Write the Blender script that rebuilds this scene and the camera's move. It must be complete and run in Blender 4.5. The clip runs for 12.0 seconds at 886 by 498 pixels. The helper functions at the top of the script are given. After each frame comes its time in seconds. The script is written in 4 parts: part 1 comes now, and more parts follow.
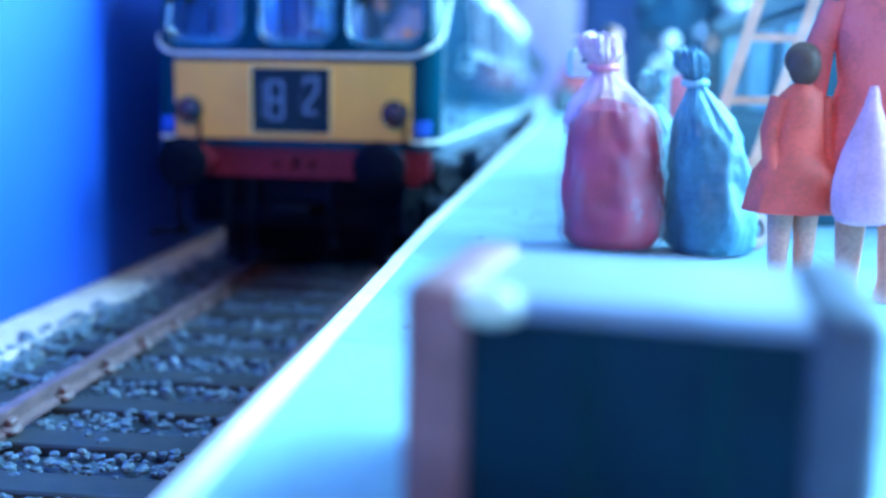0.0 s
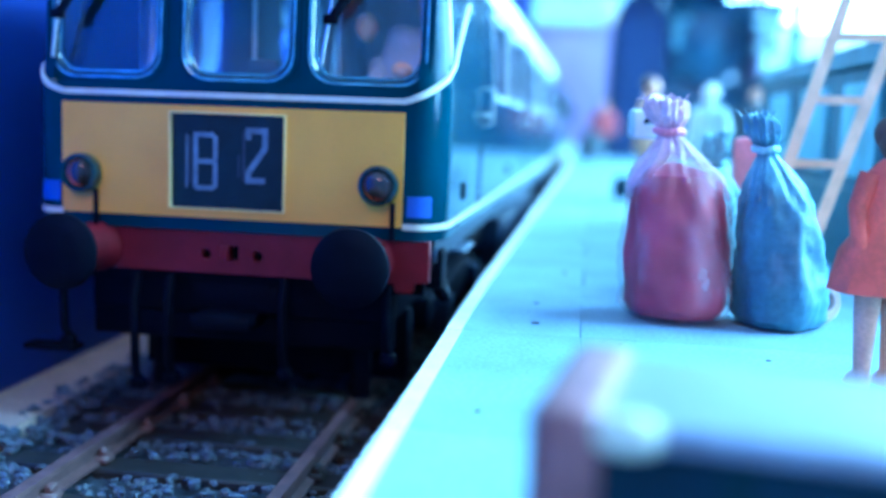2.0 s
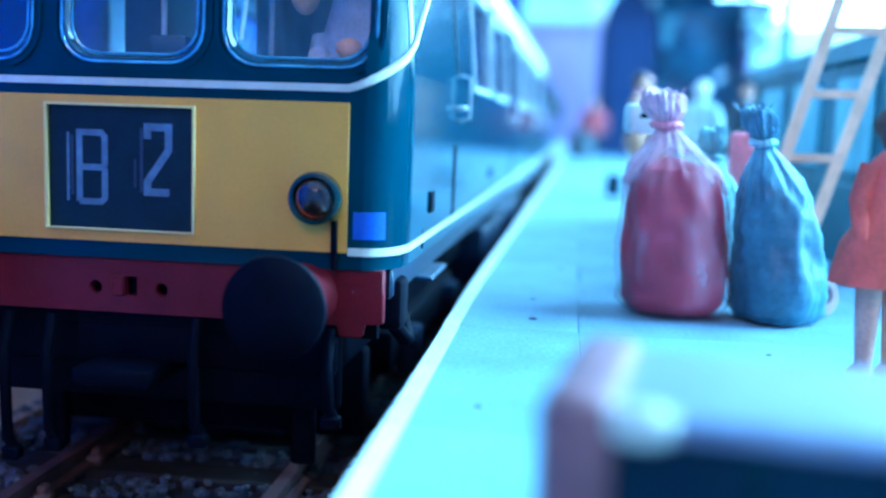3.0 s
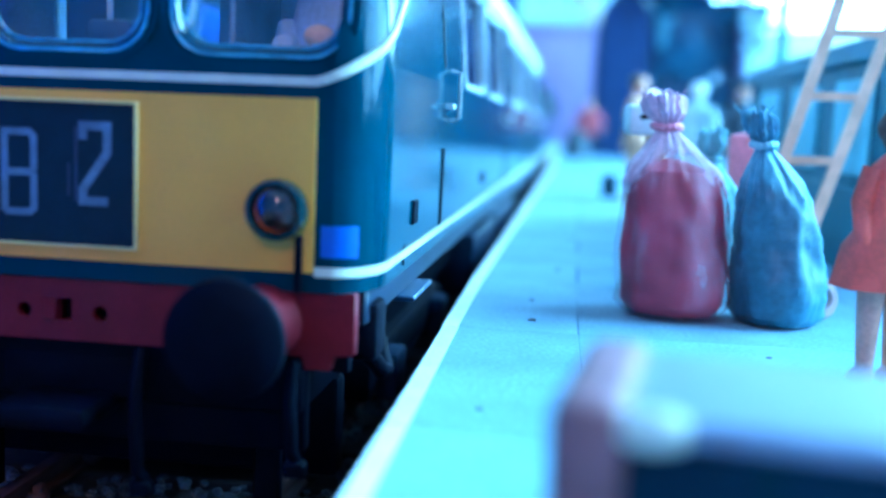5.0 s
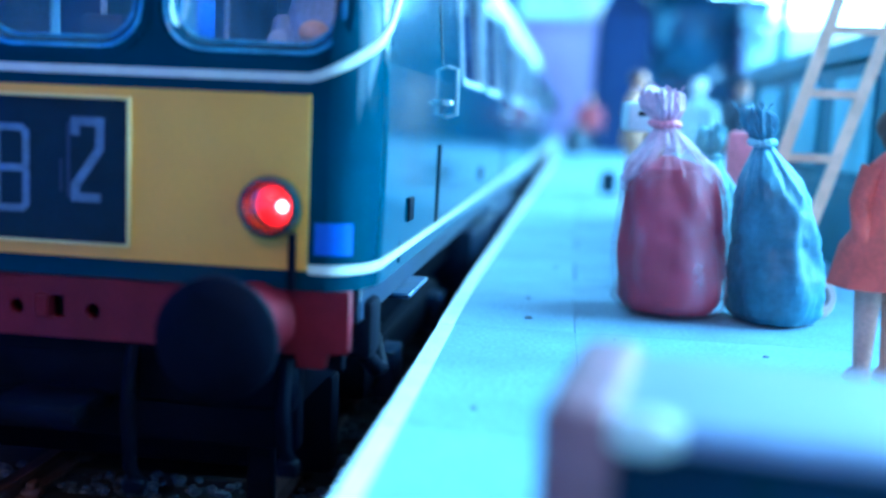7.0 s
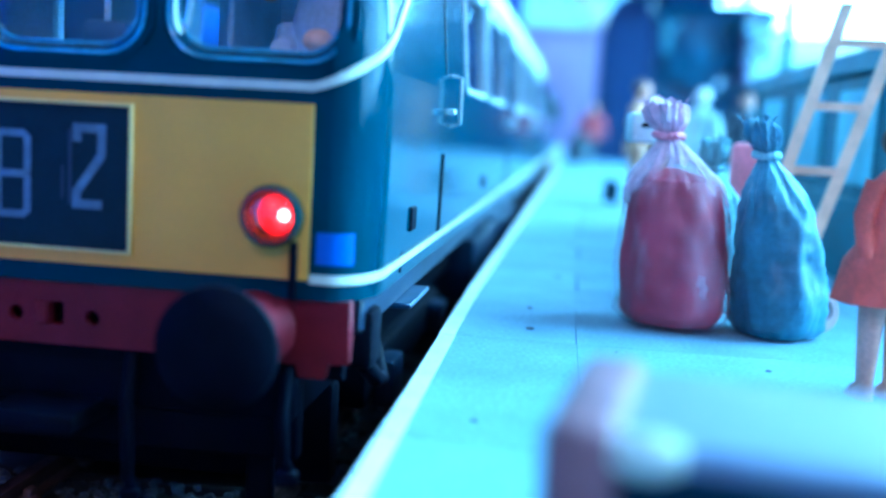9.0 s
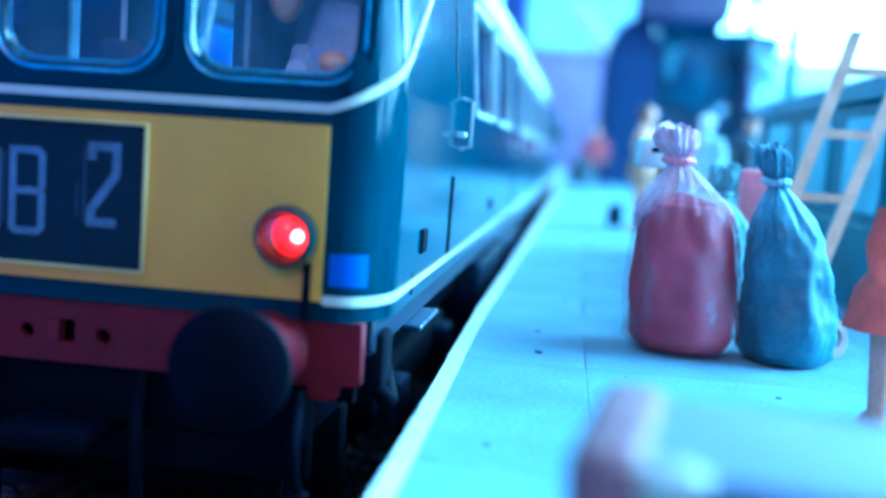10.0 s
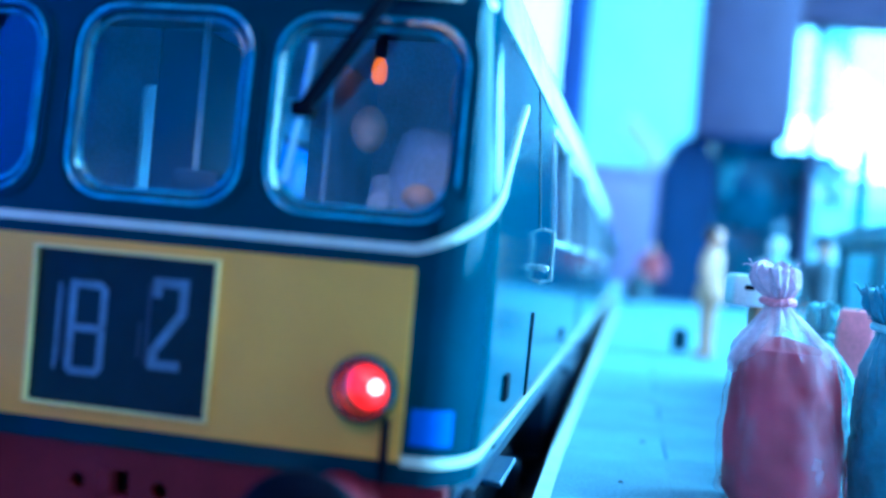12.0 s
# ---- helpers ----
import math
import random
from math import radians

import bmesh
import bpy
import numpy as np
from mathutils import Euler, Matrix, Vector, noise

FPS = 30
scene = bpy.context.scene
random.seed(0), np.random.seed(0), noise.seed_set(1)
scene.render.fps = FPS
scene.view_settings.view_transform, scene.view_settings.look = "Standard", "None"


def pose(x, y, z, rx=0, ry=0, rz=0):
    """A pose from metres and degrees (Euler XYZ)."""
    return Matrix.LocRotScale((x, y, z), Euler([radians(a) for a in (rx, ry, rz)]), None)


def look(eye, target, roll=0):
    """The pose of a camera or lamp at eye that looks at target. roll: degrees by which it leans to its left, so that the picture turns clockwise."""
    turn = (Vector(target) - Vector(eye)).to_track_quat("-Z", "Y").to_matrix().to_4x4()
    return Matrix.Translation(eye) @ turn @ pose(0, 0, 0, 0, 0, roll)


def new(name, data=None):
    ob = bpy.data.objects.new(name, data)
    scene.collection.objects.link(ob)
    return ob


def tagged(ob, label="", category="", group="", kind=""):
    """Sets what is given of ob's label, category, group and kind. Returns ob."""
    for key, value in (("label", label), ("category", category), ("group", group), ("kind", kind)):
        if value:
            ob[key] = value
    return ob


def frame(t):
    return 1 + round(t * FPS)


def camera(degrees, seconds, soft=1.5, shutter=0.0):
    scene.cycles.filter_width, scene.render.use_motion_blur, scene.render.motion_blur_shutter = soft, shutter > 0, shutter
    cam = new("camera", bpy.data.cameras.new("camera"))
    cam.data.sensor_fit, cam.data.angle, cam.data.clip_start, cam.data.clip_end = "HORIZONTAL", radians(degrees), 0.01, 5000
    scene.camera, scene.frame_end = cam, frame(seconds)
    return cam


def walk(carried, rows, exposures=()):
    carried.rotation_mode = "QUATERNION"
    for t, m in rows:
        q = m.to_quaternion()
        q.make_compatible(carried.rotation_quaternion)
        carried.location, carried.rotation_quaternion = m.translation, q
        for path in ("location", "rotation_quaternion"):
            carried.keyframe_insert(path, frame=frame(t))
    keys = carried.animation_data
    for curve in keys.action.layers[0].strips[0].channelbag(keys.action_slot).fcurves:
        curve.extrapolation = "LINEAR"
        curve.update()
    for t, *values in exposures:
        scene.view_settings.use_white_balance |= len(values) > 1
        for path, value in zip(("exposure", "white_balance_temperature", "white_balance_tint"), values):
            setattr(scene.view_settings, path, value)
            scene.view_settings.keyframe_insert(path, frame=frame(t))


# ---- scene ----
cam = camera(47.16, 12.0, soft=2.3, shutter=0.3)
MM = 0.001
# seconds, millimetres x y z, yaw, pitch, roll in degrees
PATH = [
    (0, 32.08, -56.40, 24.90, 6.50, -9.34, -0.99),
    (0.5, 29.59, -54.32, 24.70, 6.35, -8.65, -1.05),
    (1, 28.91, -53.98, 25.47, 6.72, -7.66, -1.11),
    (1.5, 28.40, -53.72, 25.72, 7.00, -7.41, -1.61),
    (2, 28.59, -53.68, 26.55, 7.67, -7.28, -2.06),
    (2.5, 27.85, -52.88, 26.08, 7.05, -7.27, -2.05),
    (3, 28.04, -53.07, 26.10, 7.06, -7.25, -1.85),
    (5, 27.55, -52.85, 26.13, 6.73, -7.27, -2.23),
    (5.5, 27.72, -52.89, 25.97, 6.96, -7.26, -2.13),
    (6, 27.41, -52.49, 26.31, 6.91, -7.60, -2.43),
    (6.5, 27.77, -52.70, 26.17, 7.25, -7.56, -2.27),
    (7, 27.77, -52.42, 26.23, 6.75, -7.54, -2.43),
    (9, 27.71, -52.12, 26.46, 6.93, -7.21, -3.05),
    (9.5, 27.88, -52.42, 26.74, 7.02, -7.59, -3.59),
    (10, 26.99, -52.19, 26.51, 7.01, -6.03, -3.78),
    (10.5, 25.65, -50.85, 27.28, 8.15, -2.00, -4.35),
    (11, 25.20, -51.06, 27.35, 8.76, 0.46, -4.24),
    (11.2, 25.50, -51.36, 27.69, 9.10, 1.23, -4.57),
    (11.5, 24.98, -49.34, 27.75, 9.30, 1.03, -4.24),
    (12, 23.97, -47.53, 28.07, 9.75, -0.13, -5.02),
]
walk(cam, [(t, pose(x * MM, y * MM, z * MM, 90 + pitch, roll, yaw)) for t, x, y, z, yaw, pitch, roll in PATH],
     exposures=[(0, 0.46, 6300, 14), (1, 0.46, 6150, 13), (2, 0.40, 6000, 11), (3.2, 0.24, 5850, 9), (5, 0.12, 5700, 8), (7, 0.12, 5700, 8), (9.5, 0.1, 5500, 4), (12, 0.05, 5250, 0)])
# a phone's small lens at a hand's width from its subject
cam.data.dof.use_dof = True
cam.data.dof.focus_distance = 0.068
cam.data.dof.aperture_fstop = 27

# ---- light ----
world = bpy.data.worlds.new("sky")
scene.world = world
world.use_nodes = True
wn = world.node_tree
sky = wn.nodes.new("ShaderNodeTexSky")
sky.sky_type = "NISHITA"
sky.sun_disc = False
sky.sun_elevation, sky.sun_rotation = radians(38), radians(80)
wn.links.new(sky.outputs[0], wn.nodes["Background"].inputs[0])
wn.nodes["Background"].inputs[1].default_value = 0.15


def area(name, eye, target, w, h, watts, colour):
    la = bpy.data.lights.new(name, "AREA")
    la.shape, la.size, la.size_y, la.energy, la.color = "RECTANGLE", w, h, watts, colour
    ob = new(name, la)
    ob.matrix_world = look(eye, target)
    return ob


area("east_window_light", (0.93, 0.50, 0.53), (0.03, 0.34, 0.02), 1.3, 0.96, 128, (0.23, 0.64, 1.0))
area("north_window_light", (0.5, 1.55, 0.46), (0.05, 0.1, 0.02), 0.7, 0.55, 26, (0.25, 0.66, 1.0))
# warm fill added from behind the camera; no window is known there
area("south_fill_light", (0.05, -1.54, 1.0), (0.0, 0.0, 0.02), 0.45, 0.5, 5.5, (1.0, 0.67, 0.54))


# ---- materials ----
def mat(name, colour, rough=0.5, metal=0.0, stain=0.25, stain_size=4.0, grain=0.12, grain_size=0.25, bump=0.15, coat=0.0, alpha=1.0, glow=0.0, sheen=0.0, trans=0.0, spec=0.5):
    """Sizes in millimetres."""
    m = bpy.data.materials.new(name)
    m.use_nodes = True
    nt = m.node_tree
    b = nt.nodes["Principled BSDF"]
    co = nt.nodes.new("ShaderNodeTexCoord")
    n1 = nt.nodes.new("ShaderNodeTexNoise")
    n1.inputs["Scale"].default_value = 1000 / stain_size
    n1.inputs["Detail"].default_value = 5
    n2 = nt.nodes.new("ShaderNodeTexNoise")
    n2.inputs["Scale"].default_value = 1000 / grain_size
    n2.inputs["Detail"].default_value = 3
    info = nt.nodes.new("ShaderNodeObjectInfo")
    mixs = []
    last = None
    for n, amount in ((n1, stain), (n2, grain)):
        nt.links.new(co.outputs["Object"], n.inputs["Vector"])
        mr = nt.nodes.new("ShaderNodeMapRange")
        mr.inputs["From Min"].default_value, mr.inputs["From Max"].default_value = 0.3, 0.7
        mr.inputs["To Min"].default_value, mr.inputs["To Max"].default_value = 1 - amount, 1 + amount * 0.6
        nt.links.new(n.outputs[0], mr.inputs["Value"])
        mixs.append(mr)
    mul = nt.nodes.new("ShaderNodeMath")
    mul.operation = "MULTIPLY"
    nt.links.new(mixs[0].outputs[0], mul.inputs[0])
    nt.links.new(mixs[1].outputs[0], mul.inputs[1])
    rnd = nt.nodes.new("ShaderNodeMapRange")
    rnd.inputs["To Min"].default_value, rnd.inputs["To Max"].default_value = 0.92, 1.08
    nt.links.new(info.outputs["Random"], rnd.inputs["Value"])
    mul2 = nt.nodes.new("ShaderNodeMath")
    mul2.operation = "MULTIPLY"
    nt.links.new(mul.outputs[0], mul2.inputs[0])
    nt.links.new(rnd.outputs[0], mul2.inputs[1])
    vm = nt.nodes.new("ShaderNodeVectorMath")
    vm.operation = "SCALE"
    vm.inputs[0].default_value = colour
    nt.links.new(mul2.outputs[0], vm.inputs["Scale"])
    nt.links.new(vm.outputs[0], b.inputs["Base Color"])
    b.inputs["Roughness"].default_value, b.inputs["Metallic"].default_value = rough, metal
    b.inputs["Coat Weight"].default_value = coat
    b.inputs["Coat Roughness"].default_value = 0.15
    b.inputs["Sheen Weight"].default_value = sheen
    b.inputs["Transmission Weight"].default_value = trans
    b.inputs["Alpha"].default_value = alpha
    b.inputs["Specular IOR Level"].default_value = spec
    if bump:
        bp = nt.nodes.new("ShaderNodeBump")
        bp.inputs["Strength"].default_value = bump
        bp.inputs["Distance"].default_value = 0.0001
        nt.links.new(n2.outputs[0], bp.inputs["Height"])
        nt.links.new(bp.outputs[0], b.inputs["Normal"])
    if glow:
        b.inputs["Emission Color"].default_value = (*colour, 1)
        b.inputs["Emission Strength"].default_value = glow
    return m


GREEN = mat("dark_green_gloss_paint", (0.001, 0.036, 0.058), 0.11, stain=0.2, stain_size=9, grain=0.05, bump=0.015, spec=0.1)
YELLOW = mat("golden_yellow_paint", (0.77, 0.30, 0.032), 0.5, stain=0.08, stain_size=6, grain=0.04, bump=0.03)
YELLOW_TRIM = mat("pale_yellow_trim", (0.85, 0.55, 0.18), 0.45, stain=0.1, grain=0.05)
CREAM = mat("cream_lining", (0.62, 0.56, 0.44), 0.45, stain=0.12, stain_size=2, grain=0.06)
RED = mat("buffer_beam_red", (0.18, 0.007, 0.015), 0.5, stain=0.25, stain_size=3, spec=0.2)
BLACK = mat("black_underframe", (0.0015, 0.003, 0.008), 0.55, stain=0.3, stain_size=2, spec=0.05)
# underframe black tinted blue for the glare haze in the platform gap
UNDER = mat("hazed_black_underframe", (0.004, 0.017, 0.045), 0.4, stain=0.4, stain_size=2)
BLIND = mat("blind_black", (0.003, 0.016, 0.024), 0.5, stain=0.25, stain_size=2, spec=0.2)
LETTER = mat("blind_letter_white", (0.12, 0.19, 0.25), 0.6, stain=0.35, stain_size=1.2)
BLUE_SQ = mat("bright_blue_square", (0.012, 0.09, 0.44), 0.4, stain=0.1)
# roof and cantrail whitened to stand in for the window's reflection
ROOFM = mat("roof_reflection_white", (0.84, 0.86, 0.86), 0.22, spec=0.8)
STEEL = mat("bright_steel", (0.6, 0.6, 0.6), 0.25, 1.0)
HANDLEM = mat("polished_handrail", (0.8, 0.78, 0.72), 0.3, 0.7)
SIDE_RIM = mat("bright_window_trim", (0.62, 0.68, 0.7), 0.3, 0.3)
GLAZE = mat("flush_glazing_edge", (0.006, 0.04, 0.07), 0.12, 0.0, stain=0.3, stain_size=1.5, grain=0.05, spec=0.9)
# bead colour carries the cyan highlight along the glazing edges
BEAD = mat("highlight_glazing_bead", (0.10, 0.36, 0.50), 0.15, 0.2, stain=0.5, stain_size=1.2, grain=0.1, spec=0.9)
STEPM = mat("navy_footboard", (0.012, 0.045, 0.10), 0.35, stain=0.3, stain_size=2)
FRAME_ALU = mat("window_rim_alloy", (0.10, 0.24, 0.30), 0.25, 0.5, stain=0.15)
GLASS = mat("window_glass", (0.92, 0.97, 1.0), 0.02, stain=0, grain=0, bump=0, trans=1.0)
LENS = mat("lamp_lens_glass", (0.95, 0.5, 0.52), 0.07, stain=0, grain=0, bump=0, trans=1.0)
SHUTTERM = mat("dark_green_shutter", (0.004, 0.035, 0.035), 0.2)
LED_RED = mat("red_bulb_glow", (1.0, 0.0, 0.012), 0.4, stain=0.0, grain=0, glow=0.9, bump=0)
LED_WHITE = mat("white_hot_filament", (1.0, 0.75, 0.7), 0.4, stain=0.0, grain=0, glow=9, bump=0)
ORANGE = mat("orange_cab_bulb", (1.0, 0.17, 0.01), 0.4, stain=0, grain=0, glow=1.0, bump=0)
CAB = mat("cab_grey_plastic", (0.50, 0.74, 0.95), 0.6)
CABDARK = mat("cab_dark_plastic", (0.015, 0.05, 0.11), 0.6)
BLUE_CLOTH = mat("seat_blue_cloth", (0.1, 0.16, 0.28), 0.85)
SEATM = mat("seat_red_cloth", (0.45, 0.08, 0.09), 0.8)
BALLASTM = mat("grey_ballast", (0.095, 0.12, 0.155), 0.28, stain=0.5, stain_size=1.0, grain=0.4, grain_size=0.15, bump=0.6)
BEDM = mat("glued_ballast_bed", (0.05, 0.065, 0.085), 0.35, stain=0.5, stain_size=1.5, grain=0.5, grain_size=0.2, bump=0.8)
SLEEPERM = mat("dark_sleeper_plastic", (0.022, 0.02, 0.02), 0.6, stain=0.4, stain_size=2)
RUST = mat("rusty_rail_side", (0.16, 0.075, 0.075), 0.5, stain=0.35, stain_size=2)
CORK = mat("tan_cork_strip", (0.60, 0.40, 0.32), 0.85, stain=0.3, stain_size=8, grain=0.25, bump=0.4)
BACKBLUE = mat("deep_blue_backscene", (0.005, 0.078, 0.47), 0.7, stain=0.08, stain_size=60, grain=0.04)
PLAT = mat("pale_grey_platform", (0.205, 0.33, 0.41), 0.75, stain=0.22, stain_size=9, grain=0.2, grain_size=0.3, bump=0.3)
PLATWHITE = mat("white_edge_paint", (0.93, 0.91, 0.86), 0.3, stain=0.12, stain_size=3)
PLATSIDE = mat("platform_brick_side", (0.12, 0.09, 0.08), 0.8)
WOODP = mat("pale_basswood", (0.9, 0.52, 0.34), 0.6, stain=0.2, stain_size=3)
BOARD = mat("plywood_board", (0.35, 0.25, 0.16), 0.7, stain=0.25, stain_size=30)
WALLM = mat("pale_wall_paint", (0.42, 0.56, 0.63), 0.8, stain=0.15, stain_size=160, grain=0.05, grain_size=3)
MAUVE = mat("mauve_grey_card", (0.17, 0.12, 0.2), 0.8, stain=0.15, stain_size=20)
LAVENDER = mat("lavender_render", (0.42, 0.28, 0.45), 0.8, stain=0.15, stain_size=15)
TEAL = mat("teal_painted_timber", (0.012, 0.13, 0.17), 0.5, stain=0.25, stain_size=6)
DARKTEAL = mat("dark_teal_iron", (0.015, 0.10, 0.17), 0.45, stain=0.4, stain_size=8)
NAVY = mat("navy_black_card", (0.006, 0.035, 0.12), 0.7, stain=0.2, stain_size=10)
# unseen ceiling and walls, coloured so their bounce fills the dark parts
CEILM = mat("white_ceiling_paint", (0.72, 0.8, 0.84), 0.8, stain=0.08, stain_size=200, grain=0.04, grain_size=3)
BOUNCEWALL = mat("blue_bounce_wall", (0.1, 0.3, 0.56), 0.8, stain=0.08, stain_size=200, grain=0.05, grain_size=3)
CARPET = mat("room_carpet", (0.2, 0.18, 0.17), 0.95, stain=0.2, stain_size=60, grain_size=3)
SKYGLOW = mat("bright_overcast_sky", (0.45, 0.85, 1.0), 0.8, stain=0, grain=0, glow=3.0, bump=0)
SKIN = mat("figure_skin_paint", (0.85, 0.38, 0.26), 0.6)
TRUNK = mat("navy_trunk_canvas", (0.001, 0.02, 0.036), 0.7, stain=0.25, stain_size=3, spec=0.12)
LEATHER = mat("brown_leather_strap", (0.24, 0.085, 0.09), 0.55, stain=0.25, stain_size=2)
# darker, greyer copy of the leather: shade put into the colour
SHADE = mat("shaded_leather", (0.05, 0.055, 0.085), 0.55, stain=0.25, stain_size=2)
# lid made paler than the chest for the window glare on top
LIDM = mat("glare_paled_lid", (0.22, 0.23, 0.31), 0.6, stain=0.15, stain_size=3)


def film_mat(name, frost, height, low, high, size):
    """Crinkled plastic film: clear where it clings to the filling, frosted where it is gathered. Sizes in millimetres."""
    m = mat(name, frost, 0.42, stain=0.3, stain_size=size, grain=0.12, grain_size=0.5, bump=0.35)
    nt = m.node_tree
    co = nt.nodes.new("ShaderNodeTexCoord")
    stretch = nt.nodes.new("ShaderNodeMapping")
    stretch.inputs["Scale"].default_value = (1, 1, 0.45)
    patch = nt.nodes.new("ShaderNodeTexNoise")
    patch.inputs["Scale"].default_value = 1000 / size
    patch.inputs["Detail"].default_value = 4
    patch.inputs["Roughness"].default_value = 0.5
    nt.links.new(co.outputs["Object"], stretch.inputs[0])
    nt.links.new(stretch.outputs[0], patch.inputs["Vector"])
    sep = nt.nodes.new("ShaderNodeSeparateXYZ")
    nt.links.new(co.outputs["Object"], sep.inputs[0])
    up = nt.nodes.new("ShaderNodeMapRange")
    up.inputs["From Min"].default_value, up.inputs["From Max"].default_value = height * 0.5 * MM, height * 0.74 * MM
    nt.links.new(sep.outputs["Z"], up.inputs["Value"])
    ragged = nt.nodes.new("ShaderNodeMath")
    ragged.operation = "MULTIPLY_ADD"
    ragged.inputs[1].default_value = 3.2
    nt.links.new(patch.outputs[0], ragged.inputs[0])
    nt.links.new(up.outputs[0], ragged.inputs[2])
    cover = nt.nodes.new("ShaderNodeMapRange")
    cover.inputs["From Min"].default_value, cover.inputs["From Max"].default_value = 1.7, 2.65
    cover.inputs["To Min"].default_value, cover.inputs["To Max"].default_value = low, high
    nt.links.new(ragged.outputs[0], cover.inputs["Value"])
    nt.links.new(cover.outputs[0], nt.nodes["Principled BSDF"].inputs["Alpha"])
    return m


# ---- mesh helpers (millimetres) ----
def part(name, bm, material, parent=None, label="", smooth=True):
    """One mesh object out of a bmesh in millimetres."""
    for v in bm.verts:
        v.co *= MM
    me = bpy.data.meshes.new(name)
    bm.normal_update()
    bm.to_mesh(me)
    bm.free()
    for m in material if isinstance(material, (list, tuple)) else (material,):
        me.materials.append(m)
    if smooth:
        for p in me.polygons:
            p.use_smooth = True
        me.set_sharp_from_angle(angle=radians(38))
    ob = new(name, me)
    if parent:
        ob.parent = parent
    if label:
        tagged(ob, label)
    return ob


def thing(name, label, category, m=None, group="", kind=""):
    ob = new(name)
    ob.empty_display_size = 0.002
    if m:
        ob.matrix_world = m
    return tagged(ob, label, category, group, kind)


def box(bm, x0, x1, y0, y1, z0, z1, bevel=0.0, seg=2, mi=0):
    r = bmesh.ops.create_cube(bm, size=1)
    vs = r["verts"]
    for v in vs:
        v.co = Vector((x0 + (v.co.x + 0.5) * (x1 - x0), y0 + (v.co.y + 0.5) * (y1 - y0), z0 + (v.co.z + 0.5) * (z1 - z0)))
    fs = list({f for v in vs for f in v.link_faces})
    for f in fs:
        f.material_index = mi
    if bevel:
        es = list({e for v in vs for e in v.link_edges})
        bmesh.ops.bevel(bm, geom=es, offset=bevel, segments=seg, affect="EDGES", profile=0.5)
    return bm


def boxed(*a, **k):
    return box(bmesh.new(), *a, **k)


def tube(bm, points, r, sides=10, mi=0, caps=True):
    """A round bar along points; r a radius or one for each point."""
    pts = [Vector(p) for p in points]
    rs = r if isinstance(r, (list, tuple)) else [r] * len(pts)
    rings = []
    up = Vector((0.013, 0.021, 1)) if abs((pts[-1] - pts[0]).normalized().z) < 0.9 else Vector((1, 0.02, 0.01))
    for i, p in enumerate(pts):
        d = (pts[min(i + 1, len(pts) - 1)] - pts[max(i - 1, 0)]).normalized()
        a = d.cross(up).normalized()
        b = d.cross(a).normalized()
        rings.append([bm.verts.new(p + rs[i] * (a * math.cos(2 * math.pi * k / sides) + b * math.sin(2 * math.pi * k / sides))) for k in range(sides)])
    for i in range(len(rings) - 1):
        for k in range(sides):
            f = bm.faces.new((rings[i][k], rings[i][(k + 1) % sides], rings[i + 1][(k + 1) % sides], rings[i + 1][k]))
            f.material_index = mi
    if caps:
        for ring in (rings[0], rings[-1]):
            f = bm.faces.new(ring)
            f.material_index = mi
    bmesh.ops.recalc_face_normals(bm, faces=bm.faces)
    return bm


def loft(bm, rings, mi=0, caps=True, closed=True):
    """Faces between rings of points of the same count."""
    vs = [[bm.verts.new(p) for p in ring] for ring in rings]
    n = len(vs[0])
    made = []
    for a, b in zip(vs, vs[1:]):
        for k in range(n if closed else n - 1):
            made.append(bm.faces.new((a[k], a[(k + 1) % n], b[(k + 1) % n], b[k])))
    if caps and closed:
        made.append(bm.faces.new(vs[0]))
        made.append(bm.faces.new(list(reversed(vs[-1]))))
    for f in made:
        f.material_index = mi
    bmesh.ops.recalc_face_normals(bm, faces=made)
    return bm


def rrect(x0, x1, z0, z1, r, seg=5):
    """A rectangle with rounded corners."""
    out = []
    for cx, cz, a0 in ((x1 - r, z1 - r, 0), (x0 + r, z1 - r, 90), (x0 + r, z0 + r, 180), (x1 - r, z0 + r, 270)):
        for i in range(seg + 1):
            a = radians(a0 + 90 * i / seg)
            out.append((cx + r * math.cos(a), cz + r * math.sin(a)))
    return out


def plate(outline, holes, thick, place):
    """A plate with holes: outlines in (u, w), place(u, w, d) puts a point of depth d = 0..thick into space."""
    cu = bpy.data.curves.new("plate", "CURVE")
    cu.dimensions, cu.fill_mode = "2D", "BOTH"
    for ring in (outline, *holes):
        sp = cu.splines.new("POLY")
        sp.points.add(len(ring) - 1)
        for p, (u, w) in zip(sp.points, ring):
            p.co = (u, w, 0, 1)
        sp.use_cyclic_u = True
    cu.extrude = thick / 2
    ob = bpy.data.objects.new("plate", cu)
    scene.collection.objects.link(ob)
    me = bpy.data.meshes.new_from_object(ob.evaluated_get(bpy.context.evaluated_depsgraph_get()))
    bpy.data.objects.remove(ob)
    bpy.data.curves.remove(cu)
    bm = bmesh.new()
    bm.from_mesh(me)
    bpy.data.meshes.remove(me)
    bmesh.ops.remove_doubles(bm, verts=bm.verts, dist=1e-4)
    for v in bm.verts:
        v.co = Vector(place(v.co.x, v.co.y, v.co.z + thick / 2))
    bmesh.ops.recalc_face_normals(bm, faces=bm.faces)
    if bm.calc_volume(signed=True) < 0:
        bmesh.ops.reverse_faces(bm, faces=bm.faces)
    return bm


def rim(outer, inner, thick, place):
    return plate(outer, [inner], thick, place)


